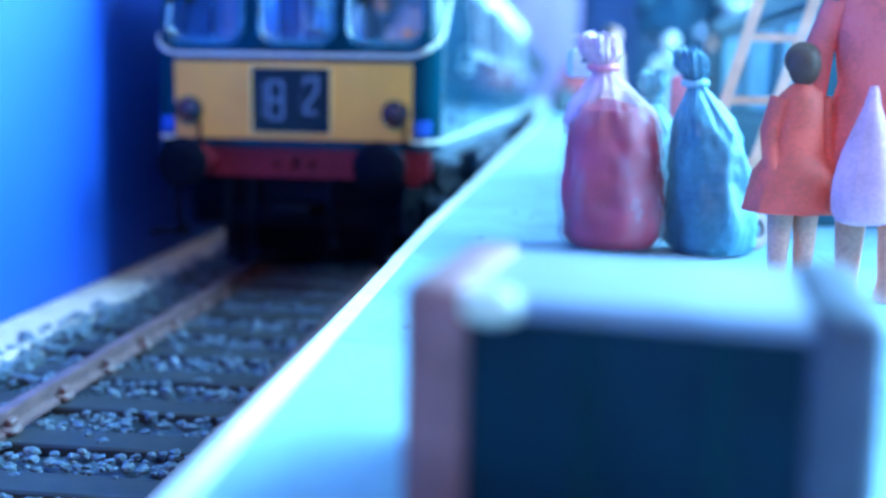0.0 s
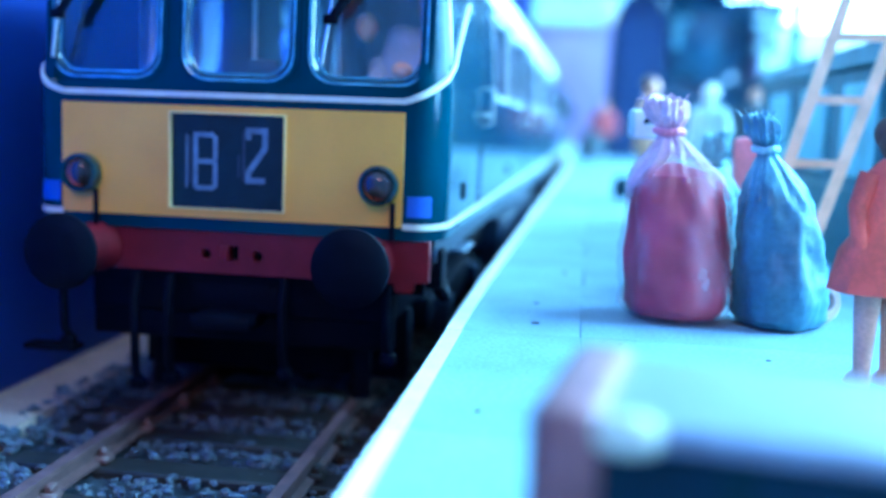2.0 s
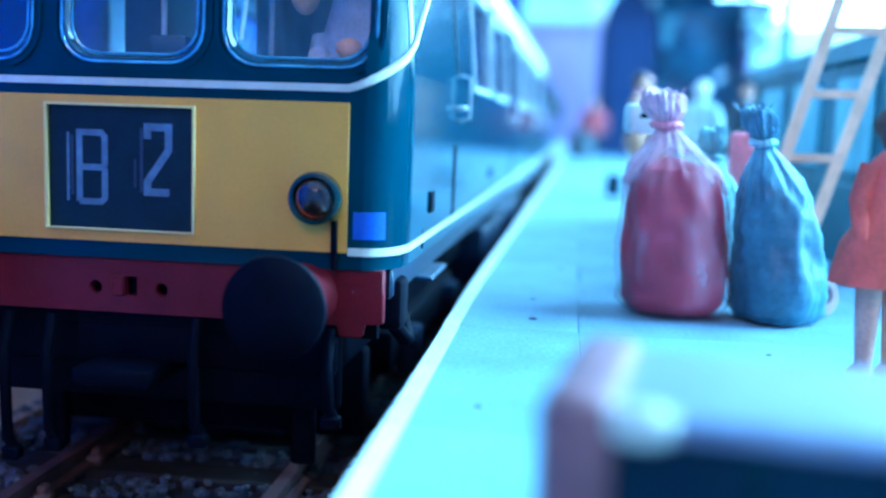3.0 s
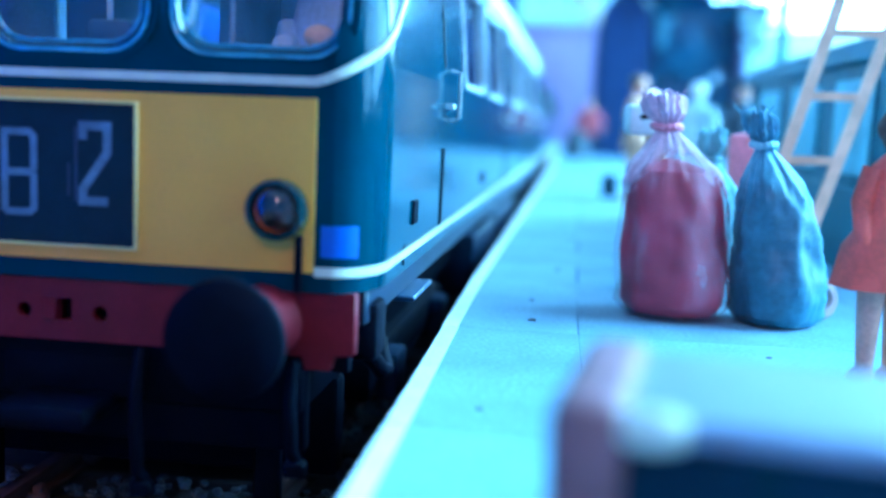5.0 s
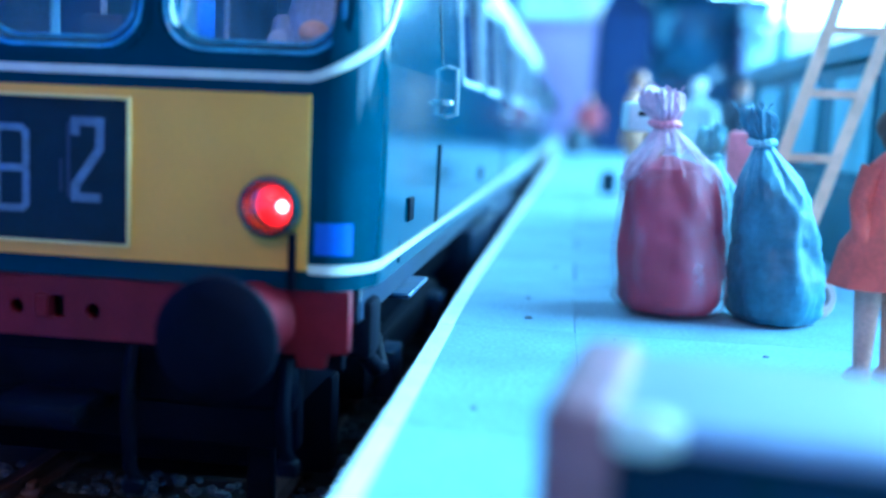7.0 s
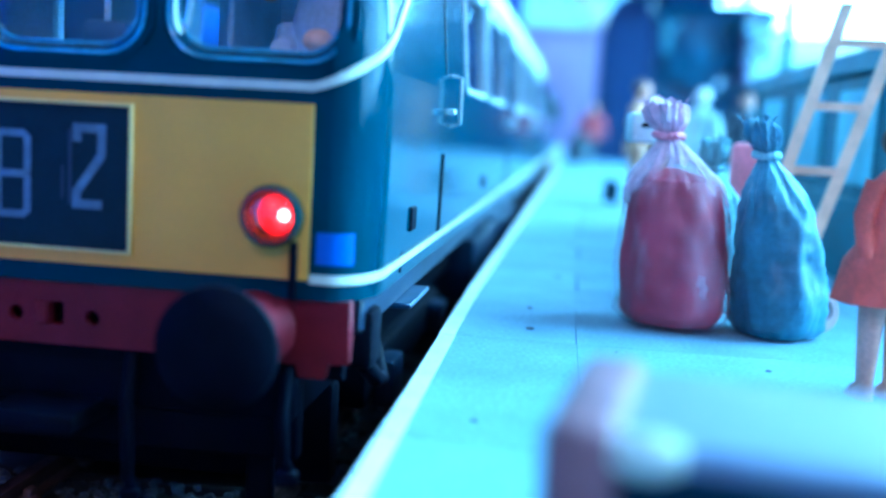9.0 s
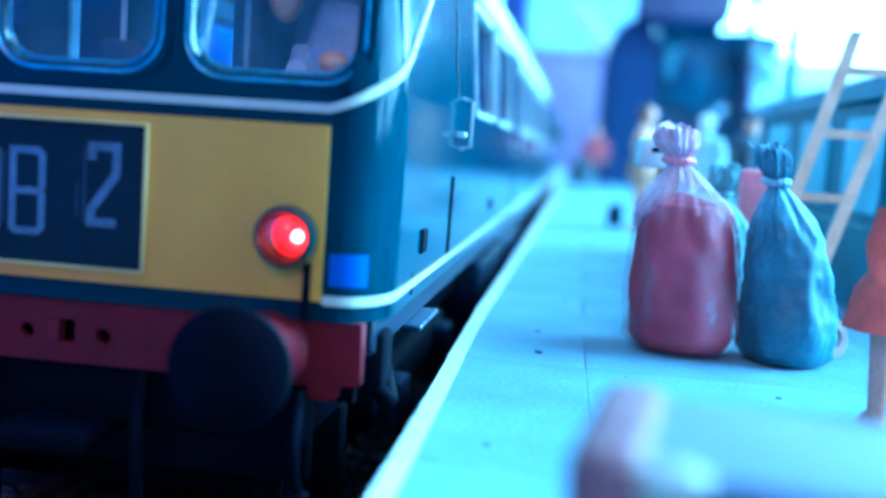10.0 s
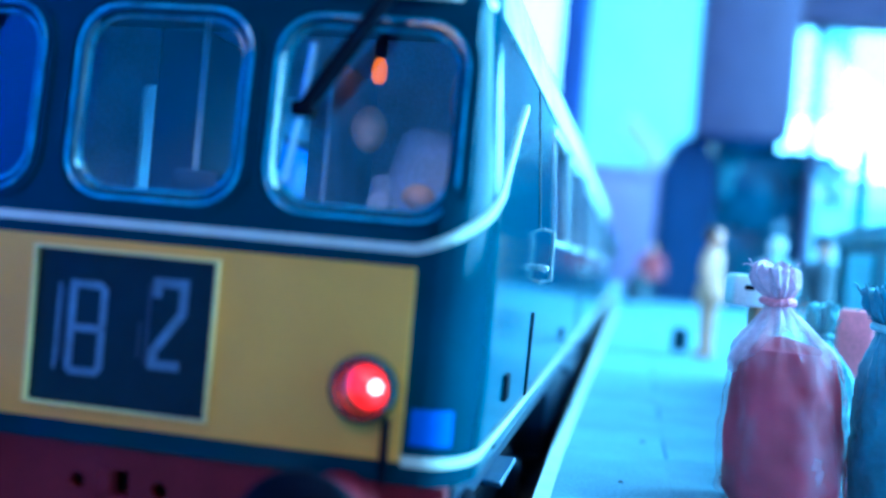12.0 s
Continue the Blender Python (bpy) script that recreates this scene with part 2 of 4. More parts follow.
def stroke(name, lines, width, parent, label):
    """A flat angular character drawn with strokes of one width."""
    bm = bmesh.new()
    for n, line in enumerate(lines):
        rings = []
        for i, p in enumerate(line):
            a, b = Vector(line[max(0, i - 1)]), Vector(line[min(len(line) - 1, i + 1)])
            d0 = (Vector(p) - a).normalized() if i else (b - Vector(p)).normalized()
            d1 = (b - Vector(p)).normalized() if i < len(line) - 1 else d0
            nrm = (Vector((-d0.y, d0.x)) + Vector((-d1.y, d1.x))).normalized()
            k = 0.5 * width / max(0.5, nrm.dot(Vector((-d0.y, d0.x))))
            q0, q1 = Vector(p) - nrm * k, Vector(p) + nrm * k
            y = -0.125 - 0.003 * n
            rings.append([(q0.x, y, q0.y), (q1.x, y, q1.y), (q1.x, y - 0.03, q1.y), (q0.x, y - 0.03, q0.y)])
        loft(bm, rings)
    return part(name, bm, LETTER, parent, label, smooth=False)


# ---- room ----
def room():
    x0, x1, y0, y1, z0, z1 = -1500, 1000, -1600, 1600, -900, 1500
    tagged(part("floor", boxed(x0, x1, y0, y1, z0 - 40, z0), CARPET), "grey carpet on the room floor", "floor", kind="structure")
    tagged(part("ceiling", boxed(x0, x1, y0, y1, z1, z1 + 40), CEILM), "plain pale room ceiling", "ceiling", kind="structure")
    tagged(part("wall_west", boxed(x0 - 60, x0, y0, y1, z0, z1), BOUNCEWALL), "unseen room wall, blue to bounce fill light", "wall", kind="structure")

    def wall_hole(name, outline, hole, place, label, m=WALLM):
        tagged(part(name, plate(outline, hole if isinstance(hole[0], list) else [hole], 60, place), m, smooth=False), label, "wall", kind="structure")
    wall_hole("wall_east", [(y0, z0), (y1, z0), (y1, z1), (y0, z1)], rrect(-150, 1200, 40, 1010, 4), lambda u, w, d: (x1 + d, u, w), "pale room wall with a window opening")
    wall_hole("wall_north", [(x0, z0), (x1, z0), (x1, z1), (x0, z1)], [rrect(150, 960, 150, 800, 4), rrect(-330, -52, 60, 900, 4)], lambda u, w, d: (u, y1 + d, w), "pale room wall with a window opening")
    # south opening and its window are added, unseen, for the fill lamp
    wall_hole("wall_south", [(x0, z0), (x1, z0), (x1, z1), (x0, z1)], rrect(-180, 280, 750, 1250, 4), lambda u, w, d: (u, y0 - d, w), "unseen blue wall with an opening added for fill light", BOUNCEWALL)
    for i, (name, o, place) in enumerate((("window_1", (-150, 1200, 40, 1010), lambda u, w, d: (x1 + 10 + d, u, w)), ("window_2", (150, 960, 150, 800), lambda u, w, d: (u, y1 + 10 + d, w)), ("added_south_window", (-180, 280, 750, 1250), lambda u, w, d: (u, y0 - 10 - d, w)), ("window_4", (-330, -52, 60, 900), lambda u, w, d: (u, y1 + 10 + d, w)))):
        win = thing(name, "white painted window with bright daylight outside", "window", kind="structure")
        a, b, c, e = o
        part("window_frame", rim(rrect(a, b, c, e, 4), rrect(a + 35, b - 35, c + 35, e - 35, 4), 35, place), CREAM, win, smooth=False)
        part("pane", plate(rrect(a + 35, b - 35, c + 35, e - 35, 4), [], 3, lambda u, w, d, p=place: p(u, w, d + 15)), GLASS, win, smooth=False).visible_shadow = False
    blind = mat("cyan_roller_blind", (0.05, 0.5, 0.62), 0.7, alpha=0.45)
    rb = thing("roller_blind", "half-drawn translucent cyan roller blind in the window", "blind")
    part("cloth", boxed(262, 352, 1590, 1592, 300, 790, 0.5), blind, rb)
    part("bottom_bar", boxed(260, 354, 1587, 1595, 270, 300, 2), blind, rb)
    tagged(part("backdrop", boxed(-700, 1400, 1900, 1910, -200, 1500), SKYGLOW), "bright white sky outside the window", "sky", kind="structure")
    tagged(part("backdrop", boxed(1300, 1310, -600, 1700, -200, 1700), SKYGLOW), "bright white sky outside the window", "sky", kind="structure")


# ---- baseboard, track, platform ----
EDGE, TOP, FAR = 19.7, 11.5, 900.0


def bow(y):
    """How far the platform edge stands off the straight at y."""
    return min(4.0, 0.017 * max(0.0, y - 35))


def layout():
    table = thing("layout_table", "plywood model railway baseboard on legs", "table")
    part("board", boxed(-60, 240, -260, 1000, -16, -4.2, 1), BOARD, table)
    for x in (-50, 225):
        for y in (-245, 985):
            part("leg", boxed(x - 10, x + 10, y - 10, y + 10, -900, -16, 1), BOARD, table)
    # ballast bed
    bm = bmesh.new()
    bmesh.ops.create_grid(bm, x_segments=56, y_segments=260, size=0.5)
    for v in bm.verts:
        x, y = -18.5 + (v.co.x + 0.5) * 36.4, -120 + (v.co.y + 0.5) * 620
        q = Vector((x * 0.9, y * 0.9, 0))
        v.co = Vector((x, y, -2.3 + 0.55 * noise.noise(q) + 0.35 * noise.noise(q * 2.7) - (0.3 if abs(x) < 16 else -0.3)))
    tagged(part("ballast_bed", bm, BEDM), "grey glued ballast bed under the track", "ballast", kind="structure")
    track = thing("track", "dark sleepered model track with rusty rails", "railway track", kind="structure")
    sl = boxed(-15.5, 15.5, -1.7, 1.7, -3.4, -1.75, 0.2, 1)
    first = part("sleeper", sl, SLEEPERM, track)
    y, k = -112.0, 0
    ys = []
    while y < 560:
        ys.append(y)
        y += 8.3
    first.location.y = (ys[0] + 0.0) * MM
    for y in ys[1:]:
        s = new("sleeper", first.data)
        s.parent = track
        s.location = (random.uniform(-0.3, 0.3) * MM, y * MM, 0)
        s.rotation_euler.z = random.uniform(-0.012, 0.012)
    for sx in (-1, 1):
        bm = bmesh.new()
        prof = [(-0.9, -1.75), (0.9, -1.75), (0.9, -1.45), (0.3, -1.2), (0.3, -0.55), (0.55, -0.35), (0.5, 0), (-0.5, 0), (-0.55, -0.35), (-0.3, -0.55), (-0.3, -1.2), (-0.9, -1.45)]
        loft(bm, [[(sx * 8.75 + a, yy, b) for a, b in prof] for yy in (-118, 900)])
        part("rail", bm, RUST, track)
        base = boxed(-1.5, 1.5, -0.8, 0.8, -1.78, -1.05, 0.25, 1)
        box(base, -1.2, -0.55, -0.5, 0.5, -1.2, -0.5, 0.15, 1)
        box(base, 0.55, 1.2, -0.5, 0.5, -1.2, -0.5, 0.15, 1)
        c0 = part("rail_chair", base, RUST if sx < 0 else SLEEPERM, track)
        c0.location = (sx * 8.75 * MM, ys[0] * MM, 0)
        for y in ys[1:38]:
            c = new("rail_chair", c0.data)
            c.parent = track
            c.location = (sx * 8.75 * MM, y * MM, 0)
    # loose stones
    rs = random.Random(4)
    shapes = []
    for i in range(6):
        b = bmesh.new()
        bmesh.ops.create_icosphere(b, subdivisions=1, radius=1)
        for v in b.verts:
            v.co *= rs.uniform(0.65, 1.15)
        shapes.append(([tuple(v.co) for v in b.verts], [tuple(v.index for v in f.verts) for f in b.faces]))
        b.free()
    vs, fs = [], []
    for i in range(9000):
        x = rs.uniform(-18.6, 17.6)
        y = rs.uniform(-20, 110) if i < 7400 else rs.uniform(110, 330)
        near = min(abs(y - s) for s in ys)
        if near < 2.2 and abs(x) < 15.5 and rs.random() < 0.93:
            continue
        if 7.6 < abs(x) < 9.9 and rs.random() < 0.7:
            continue
        r = rs.uniform(0.22, 0.62)
        z = -2.1 + rs.uniform(-0.15, 0.45) + (0.5 if abs(x) > 15.5 else 0)
        sv, sf = shapes[i % 6]
        a = rs.uniform(0, 6.28)
        ca, sa = math.cos(a), math.sin(a)
        k = len(vs)
        vs += [((x + r * (p[0] * ca - p[1] * sa)) * MM, (y + r * (p[0] * sa + p[1] * ca)) * MM, (z + 0.75 * r * p[2]) * MM) for p in sv]
        fs += [tuple(k + j for j in f) for f in sf]
    for i in range(520):
        x, y = -17.6 + rs.gauss(0, 0.7), rs.uniform(-15, 150)
        r = rs.uniform(0.35, 0.9)
        sv, sf = shapes[i % 6]
        k = len(vs)
        vs += [((x + r * p[0]) * MM, (y + r * p[1]) * MM, (-0.9 + 0.7 * r * p[2] - 0.35 * (x + 17.6)) * MM) for p in sv]
        fs += [tuple(k + j for j in f) for f in sf]
    me = bpy.data.meshes.new("ballast_stones")
    me.from_pydata(vs, [], fs)
    me.materials.append(BALLASTM)
    tagged(new("ballast_stones", me), "loose grey ballast stones between the sleepers", "ballast", kind="stuff")
    # tan strip and blue board beside the track
    bm = bmesh.new()
    n = 90
    left, right = [], []
    for i in range(n):
        y = -120 + 620 * i / (n - 1)
        right.append((-17.6 + 0.5 * noise.noise(Vector((0, y * 0.2, 3))), y))
    rings = [[(-24.2, y, -4), (-24.2, y, -0.4), (xr, y, -0.5), (xr + 0.5, y, -4)] for xr, y in right]
    loft(bm, rings)
    tagged(part("cork_strip", bm, CORK), "tan cork strip between ballast and backscene", "trim", kind="structure")
    tagged(part("backscene", boxed(-30.5, -24.4, -34, 420, -4, 64, 0.5), BACKBLUE), "plain deep blue backscene board beside the track", "board", kind="structure")
    # platform
    pl = thing("platform", "pale grey model station platform with white edge line", "platform", kind="structure")
    bm = boxed(EDGE + 4.5, 140, -230, FAR, -4, TOP - 0.8, 0.2, 1)
    part("retaining_wall", bm, PLATSIDE, pl)
    # edge slabs, each with a white painted strip, then paving flags
    slab = part("edge_slab", boxed(0, 9.69, -12.0, 12.0, -0.8, 0, 0.035, 1), PLAT, pl)
    stripe = part("white_line", boxed(0.0, 1.25, -11.99, 11.99, -0.75, 0.012, 0.05, 1), PLATWHITE, slab)
    slab.location = (EDGE * MM, -210 * MM, TOP * MM)
    for i in range(1, 46):
        s = new("edge_slab", slab.data)
        s.parent = pl
        s.location = ((EDGE + bow(-210 + 24 * i)) * MM, (-210 + 24 * i) * MM, TOP * MM)
        s.rotation_euler.z = -math.atan2(bow(-198 + 24 * i) - bow(-222 + 24 * i), 24)
        w = new("white_line", stripe.data)
        w.parent = s
    flag = boxed(-11.95, 11.95, -12.0, 12.0, -0.8, 0, 0.035, 1)
    f0 = part("paving_flag", flag, PLAT, pl)
    k = 0
    for i in range(46):
        for j in range(5):
            f = f0 if k == 0 else new("paving_flag", f0.data)
            k += 1
            f.parent = pl
            f.location = ((EDGE + bow(-210 + 24 * i) + 9.7 + 11.95 + 23.9 * j) * MM, (-210 + 24 * i + (7 if j % 2 else 0)) * MM, (TOP + random.uniform(-0.012, 0.012)) * MM)


def grit():
    """Specks of dirt on the paving."""
    rs = random.Random(21)
    bm = bmesh.new()
    for k in range(46):
        x, y = (26.0, 22.0) if k == 0 else (rs.uniform(23, 62), rs.uniform(-15, 120))
        r = 0.28 if k == 0 else rs.uniform(0.06, 0.2)
        bmesh.ops.create_icosphere(bm, subdivisions=1, radius=r, matrix=Matrix.LocRotScale((x, y, TOP + 0.25 * r), None, (1.3, 1, 0.5)))
    tagged(part("grit", bm, BEDM), "dark specks of grit on the platform", "grit", kind="stuff")


# ---- railcar ----
def side_x(z):
    return 18.0 - max(0, z - 29) * 0.085 - max(0, 22 - z) * 0.03


def front_y(x, z):
    return max(0, z - 28) * 0.07 + max(0, abs(x) - 6) ** 2 * 0.004


def railcar():
    car = thing("railcar", "green diesel railcar model with yellow warning panel", "train")
    cy = lambda u, w, d: (u, front_y(u, w) + d, w)
    # front, lower half: yellow panel in a green surround
    low = [(-15.6, 16.6), (15.6, 16.6), (15.6, 28.6), (-15.6, 28.6)]
    holes = [[(x + 1.35 * math.cos(a * math.pi / 12), 21.05 + 1.35 * math.sin(a * math.pi / 12)) for a in range(24)] for x in (-12.75, 12.75)]
    part("front_panel", plate(low, holes, 0.8, lambda u, w, d: (u, d, w)), GREEN, car, smooth=False)
    part("warning_panel", plate([(-14.65, 17.7), (14.65, 17.7), (14.65, 26.95), (-14.65, 26.95)], [*holes, [(-5.0, 18.5), (4.75, 18.5), (4.75, 26.3), (-5.0, 26.3)]], 0.25, lambda u, w, d: (u, d - 0.25, w)), YELLOW, car, "golden yellow warning panel", smooth=False)
    # headcode blind
    blind = part("headcode_box", boxed(-5.0, 4.75, -0.12, 0.0, 18.5, 26.3), BLIND, car, "black headcode blind in a pale yellow frame", smooth=False)
    part("frame", rim([(-5.1, 18.42), (4.88, 18.42), (4.88, 26.46), (-5.1, 26.46)], [(-4.96, 18.52), (4.74, 18.52), (4.74, 26.3), (-4.96, 26.3)], 0.5, lambda u, w, d: (u, d - 0.5, w)), YELLOW_TRIM, blind, smooth=False)
    stroke("letter", [[(-2.9, 20.2), (-2.9, 24.6), (-1.45, 24.6), (-1.2, 24.35), (-1.2, 22.6), (-1.35, 22.4), (-1.2, 22.2), (-1.2, 20.45), (-1.45, 20.2), (-2.9, 20.2)], [(-2.9, 22.4), (-1.35, 22.4)]], 0.4, blind, "angular white letter B")
    stroke("digit", [[(1.65, 24.3), (1.65, 25.05), (3.05, 25.05), (3.05, 23.6), (1.65, 21.6), (1.65, 20.95), (3.1, 20.95)]], 0.48, blind, "angular white digit 2")
    dim = mat("faded_blind_edge", (0.015, 0.032, 0.06), 0.6)
    part("blind_edge", boxed(-3.75, -3.6, -0.16, -0.1, 20.2, 24.6), LETTER, blind)
    part("blind_edge", boxed(-3.5, -3.3, -0.15, -0.1, 20.6, 24.4), dim, blind)
    part("blind_edge", boxed(0.75, 0.9, -0.15, -0.1, 21.2, 23.0), dim, blind)
    part("blind_edge", boxed(1.15, 1.35, -0.15, -0.1, 20.9, 25.0), dim, blind)
    # front, upper half with three windows
    wins = [(-15.9, -6.2), (-4.0, 5.15), (6.65, 16.0)]
    wz = (29.2, 38.9)
    seg = [-16.4, -5.6, 5.8, 16.4]
    for i, (a, b) in enumerate(wins):
        hole = rrect(a, b, *wz, 2.0)
        o = [(seg[i], 28.6), (seg[i + 1], 28.6), (seg[i + 1], 41.6), (seg[i], 41.6)]
        yb = lambda u, i=i: (0.0 if i == 1 else (abs(u) - 5.6) * 0.075)
        pf = lambda u, w, d, yb=yb: (u, yb(u) + max(0, w - 28.6) * 0.06 + d, w)
        part("front_panel", plate(o, [hole], 0.9, pf), GREEN, car, smooth=False)
        edge = []
        for inset, dep in ((-0.1, 0.5), (-0.1, -0.14), (0.1, -0.16), (0.28, 0.05), (0.42, 0.4)):
            edge.append([pf(u, w, dep) for u, w in rrect(a + inset, b - inset, wz[0] + inset, wz[1] - inset, 2.1 - inset * 0.55)])
        wn_ = part("front_window", loft(bmesh.new(), edge, caps=False), GLAZE, car, "flush moulded cab window glazing")
        part("pane", plate(rrect(a + 0.35, b - 0.35, wz[0] + 0.35, wz[1] - 0.35, 1.8), [], 0.25, lambda u, w, d, pf=pf: pf(u, w, d + 0.35)), GLASS, wn_, smooth=False).visible_shadow = False
        for inset, dep, r in ((-0.12, -0.12, 0.1), (0.4, 0.25, 0.1)):
            pts = [pf(u, w, dep) for u, w in rrect(a + inset, b - inset, wz[0] + inset, wz[1] - inset, 2.1 - inset * 0.55)]
            part("glazing_bead", tube(bmesh.new(), pts + pts[:1], r, 8, caps=False), BEAD, wn_, "thin glazing bead with the edge highlight in its colour")
        part("rubber_seal", rim(rrect(a - 0.7, b + 0.7, wz[0] - 0.65, wz[1] + 0.65, 2.7), rrect(a - 0.4, b + 0.4, wz[0] - 0.36, wz[1] + 0.36, 2.4), 0.3, lambda u, w, d, pf=pf: pf(u, w, d - 0.2)), GREEN, wn_)
    # rounded corners
    for s in (-1, 1):
        bm = bmesh.new()
        rings = []
        for z in (16.6, 20, 24, 28.6, 32, 36, 39, 41.6):
            xs, x0 = side_x(z), 15.55 + max(0, z - 28.6) * 0.01
            yb = max(0, z - 28.6) * 0.06 + (0.75 if z > 28.7 else 0.0)
            ring = []
            for k in range(9):
                a = math.pi / 2 * k / 8
                ring.append((s * (x0 + (xs - x0) * math.sin(a)), yb + (4.2 - yb) * (1 - math.cos(a)), z))
            rings.append(ring)
        loft(bm, rings, closed=False)
        part("corner_panel", bm, GREEN, car)
        sq = []
        for x in (15.0, 15.3, 15.55, 15.8, 16.1, 16.4, 16.7, 16.9):
            a = math.asin((x - 15.55) / (18.0 - 15.55)) if x > 15.55 else 0.0
            y, ox, oy = 4.2 * (1 - math.cos(a)), 0.05 * math.sin(a), -0.05 * math.cos(a)
            sq.append([(s * (x + ox), y + oy, 18.55), (s * (x + ox), y + oy, 20.25), (s * (x - ox), y - oy, 20.25), (s * (x - ox), y - oy, 18.55)])
        part("route_square", loft(bmesh.new(), sq), BLUE_SQ, car, "small bright blue painted square")
    # sides
    L = 232.0
    cols = [(a, b, 29.5, 39.2) for a, b in ((40.0, 58.5), (64.0, 85.0), (104, 124), (128, 148), (164, 184), (188, 206))]
    for s in (-1, 1):
        lowp = lambda u, w, d, s=s: (s * (side_x(w) - d), u, w)
        part("side_panel", plate([(4.2, 16.6), (L, 16.6), (L, 29.0), (4.2, 29.0)], [], 0.8, lowp), GREEN, car, smooth=False)
        part("side_panel", plate([(4.2, 29.0), (L, 29.0), (L, 41.6), (4.2, 41.6)], [rrect(*c, 0.8) for c in cols], 0.8, lowp), GREEN, car, smooth=False)
        for c in cols:
            w_ = part("side_window", rim(rrect(c[0] - 0.3, c[1] + 0.3, c[2] - 0.3, c[3] + 0.3, 1.0), rrect(c[0] + 0.2, c[1] - 0.2, c[2] + 0.2, c[3] - 0.2, 0.7), 0.35, lambda u, w, d, p=lowp: p(u, w, d - 0.15)), SIDE_RIM, car)
            part("pane", plate(rrect(c[0] + 0.1, c[1] - 0.1, c[2] + 0.1, c[3] - 0.1, 0.7), [], 0.25, lambda u, w, d, p=lowp: p(u, w, d + 0.3)), GLASS, w_, smooth=False).visible_shadow = False
        # lining: along the sole, along the cantrail
        part("lining", plate([(3.6, 17.5), (L, 17.5), (L, 18.0), (3.6, 18.0)], [], 0.14, lambda u, w, d, p=lowp: p(u, w, d - 0.12)), CREAM, car, "thin cream lining", smooth=False)
        part("cantrail", plate([(4.6, 40.2), (L, 40.2), (L, 41.5), (4.6, 41.5)], [], 0.14, lambda u, w, d, p=lowp: p(u, w, d - 0.12)), ROOFM, car, "cantrail band under the roof, whitened for the window reflection", smooth=False)
        # doors with grab rails, lock and footstep recess
        for y0, y1, hr in ((9.8, 26.2, 29.6), (87.5, 97.5, 99.8), (150.5, 160.5, 162.2), (208, 218, 220)):
            door = part("door", plate([(y0, 17.0), (y0 + 0.25, 17.0), (y0 + 0.25, 40.5), (y0, 40.5)], [], 0.1, lambda u, w, d, p=lowp: p(u, w, d - 0.06)), BLACK, car, "door in the railcar side", smooth=False)
            part("door_edge", plate([(y1, 17.9), (y1 + 0.7, 17.9), (y1 + 0.7, 24.0), (y1, 24.0)], [], 0.1, lambda u, w, d, p=lowp: p(u, w, d - 0.06)), BLACK, door, smooth=False)
            part("door_edge", plate([(y1, 30.2), (y1 + 0.7, 30.2), (y1 + 0.7, 40.1), (y1, 40.1)], [], 0.1, lambda u, w, d, p=lowp: p(u, w, d - 0.06)), BLACK, door, smooth=False)
            bm = bmesh.new()
            for q in (hr,):
                x = s * (side_x(28) + 0.75)
                tube(bm, [(x - s * 0.8, q, 30.2), (x, q, 30.0), (x, q, 26.4), (x - s * 0.8, q, 26.2)], 0.14, 8)
            part("handrail", bm, HANDLEM, door, "polished handrail")
            bm = bmesh.new()
            tube(bm, [(s * side_x(27), y1 + 0.6, 27.3), (s * (side_x(27) + 0.6), y1 + 0.6, 27.3), (s * (side_x(27) + 0.6), y1 - 0.8, 27.2)], 0.22, 8)
            part("door_handle", bm, HANDLEM, door)
        part("step_recess", boxed(min(s * 17.0, s * 18.06), max(s * 17.0, s * 18.06), 12.4, 14.2, 19.3, 20.9, 0.1, 1), BLACK, car, smooth=False)
        part("step_recess", boxed(min(s * 17.0, s * 18.06), max(s * 17.0, s * 18.06), 61.5, 63.6, 19.5, 20.9, 0.1, 1), BLACK, car, smooth=False)
    # lower lining over the front corners
    for s in (-1, 1):
        for zc, x_from in ((17.75, 14.7),):
            bm = bmesh.new()
            rings = []
            for k in range(-1, 9):
                a = max(0, math.pi / 2 * k / 8)
                xs = side_x(zc)
                x = x_from if k < 0 else 15.55 + (xs - 15.55) * math.sin(a)
                y = 4.2 * (1 - math.cos(a))
                ox, oy = 0.12 * math.sin(a), -0.12 * math.cos(a)
                rings.append([(s * (x + ox), y + oy, zc - 0.25), (s * (x + ox), y + oy, zc + 0.25), (s * (x - ox * 2), y - oy * 2, zc + 0.25), (s * (x - ox * 2), y - oy * 2, zc - 0.25)])
            loft(bm, rings)
            part("lining", bm, CREAM, car)
    # the sweeping upper lining: level across the front, up round the corners
    bm = bmesh.new()
    path = []
    for k in range(0, 15):
        path.append((k * 1.04, -0.05, 27.83))
    for x, z in ((15.3, 28.05), (15.9, 28.3), (16.5, 28.65), (17.0, 29.05), (17.4, 29.5), (17.65, 29.9)):
        a = math.asin(min(1, (x - 15.55) / (side_x(z) - 15.55))) if x > 15.55 else 0.0
        yb = max(0, z - 28.6) * 0.28
        path.append((x + 0.06 * math.sin(a), yb + (4.2 - yb) * (1 - math.cos(a)) - 0.08 * math.cos(a), z))
    for y, z in ((4.4, 31.0), (6.0, 31.9), (8.0, 33.0), (10.5, 34.3), (13.0, 35.6), (15.5, 36.8), (17.0, 37.4)):
        path.append((side_x(z) + 0.06, y, z))
    right = path
    full = [(-x, y, z) for x, y, z in reversed(right[1:])] + right
    rings = []
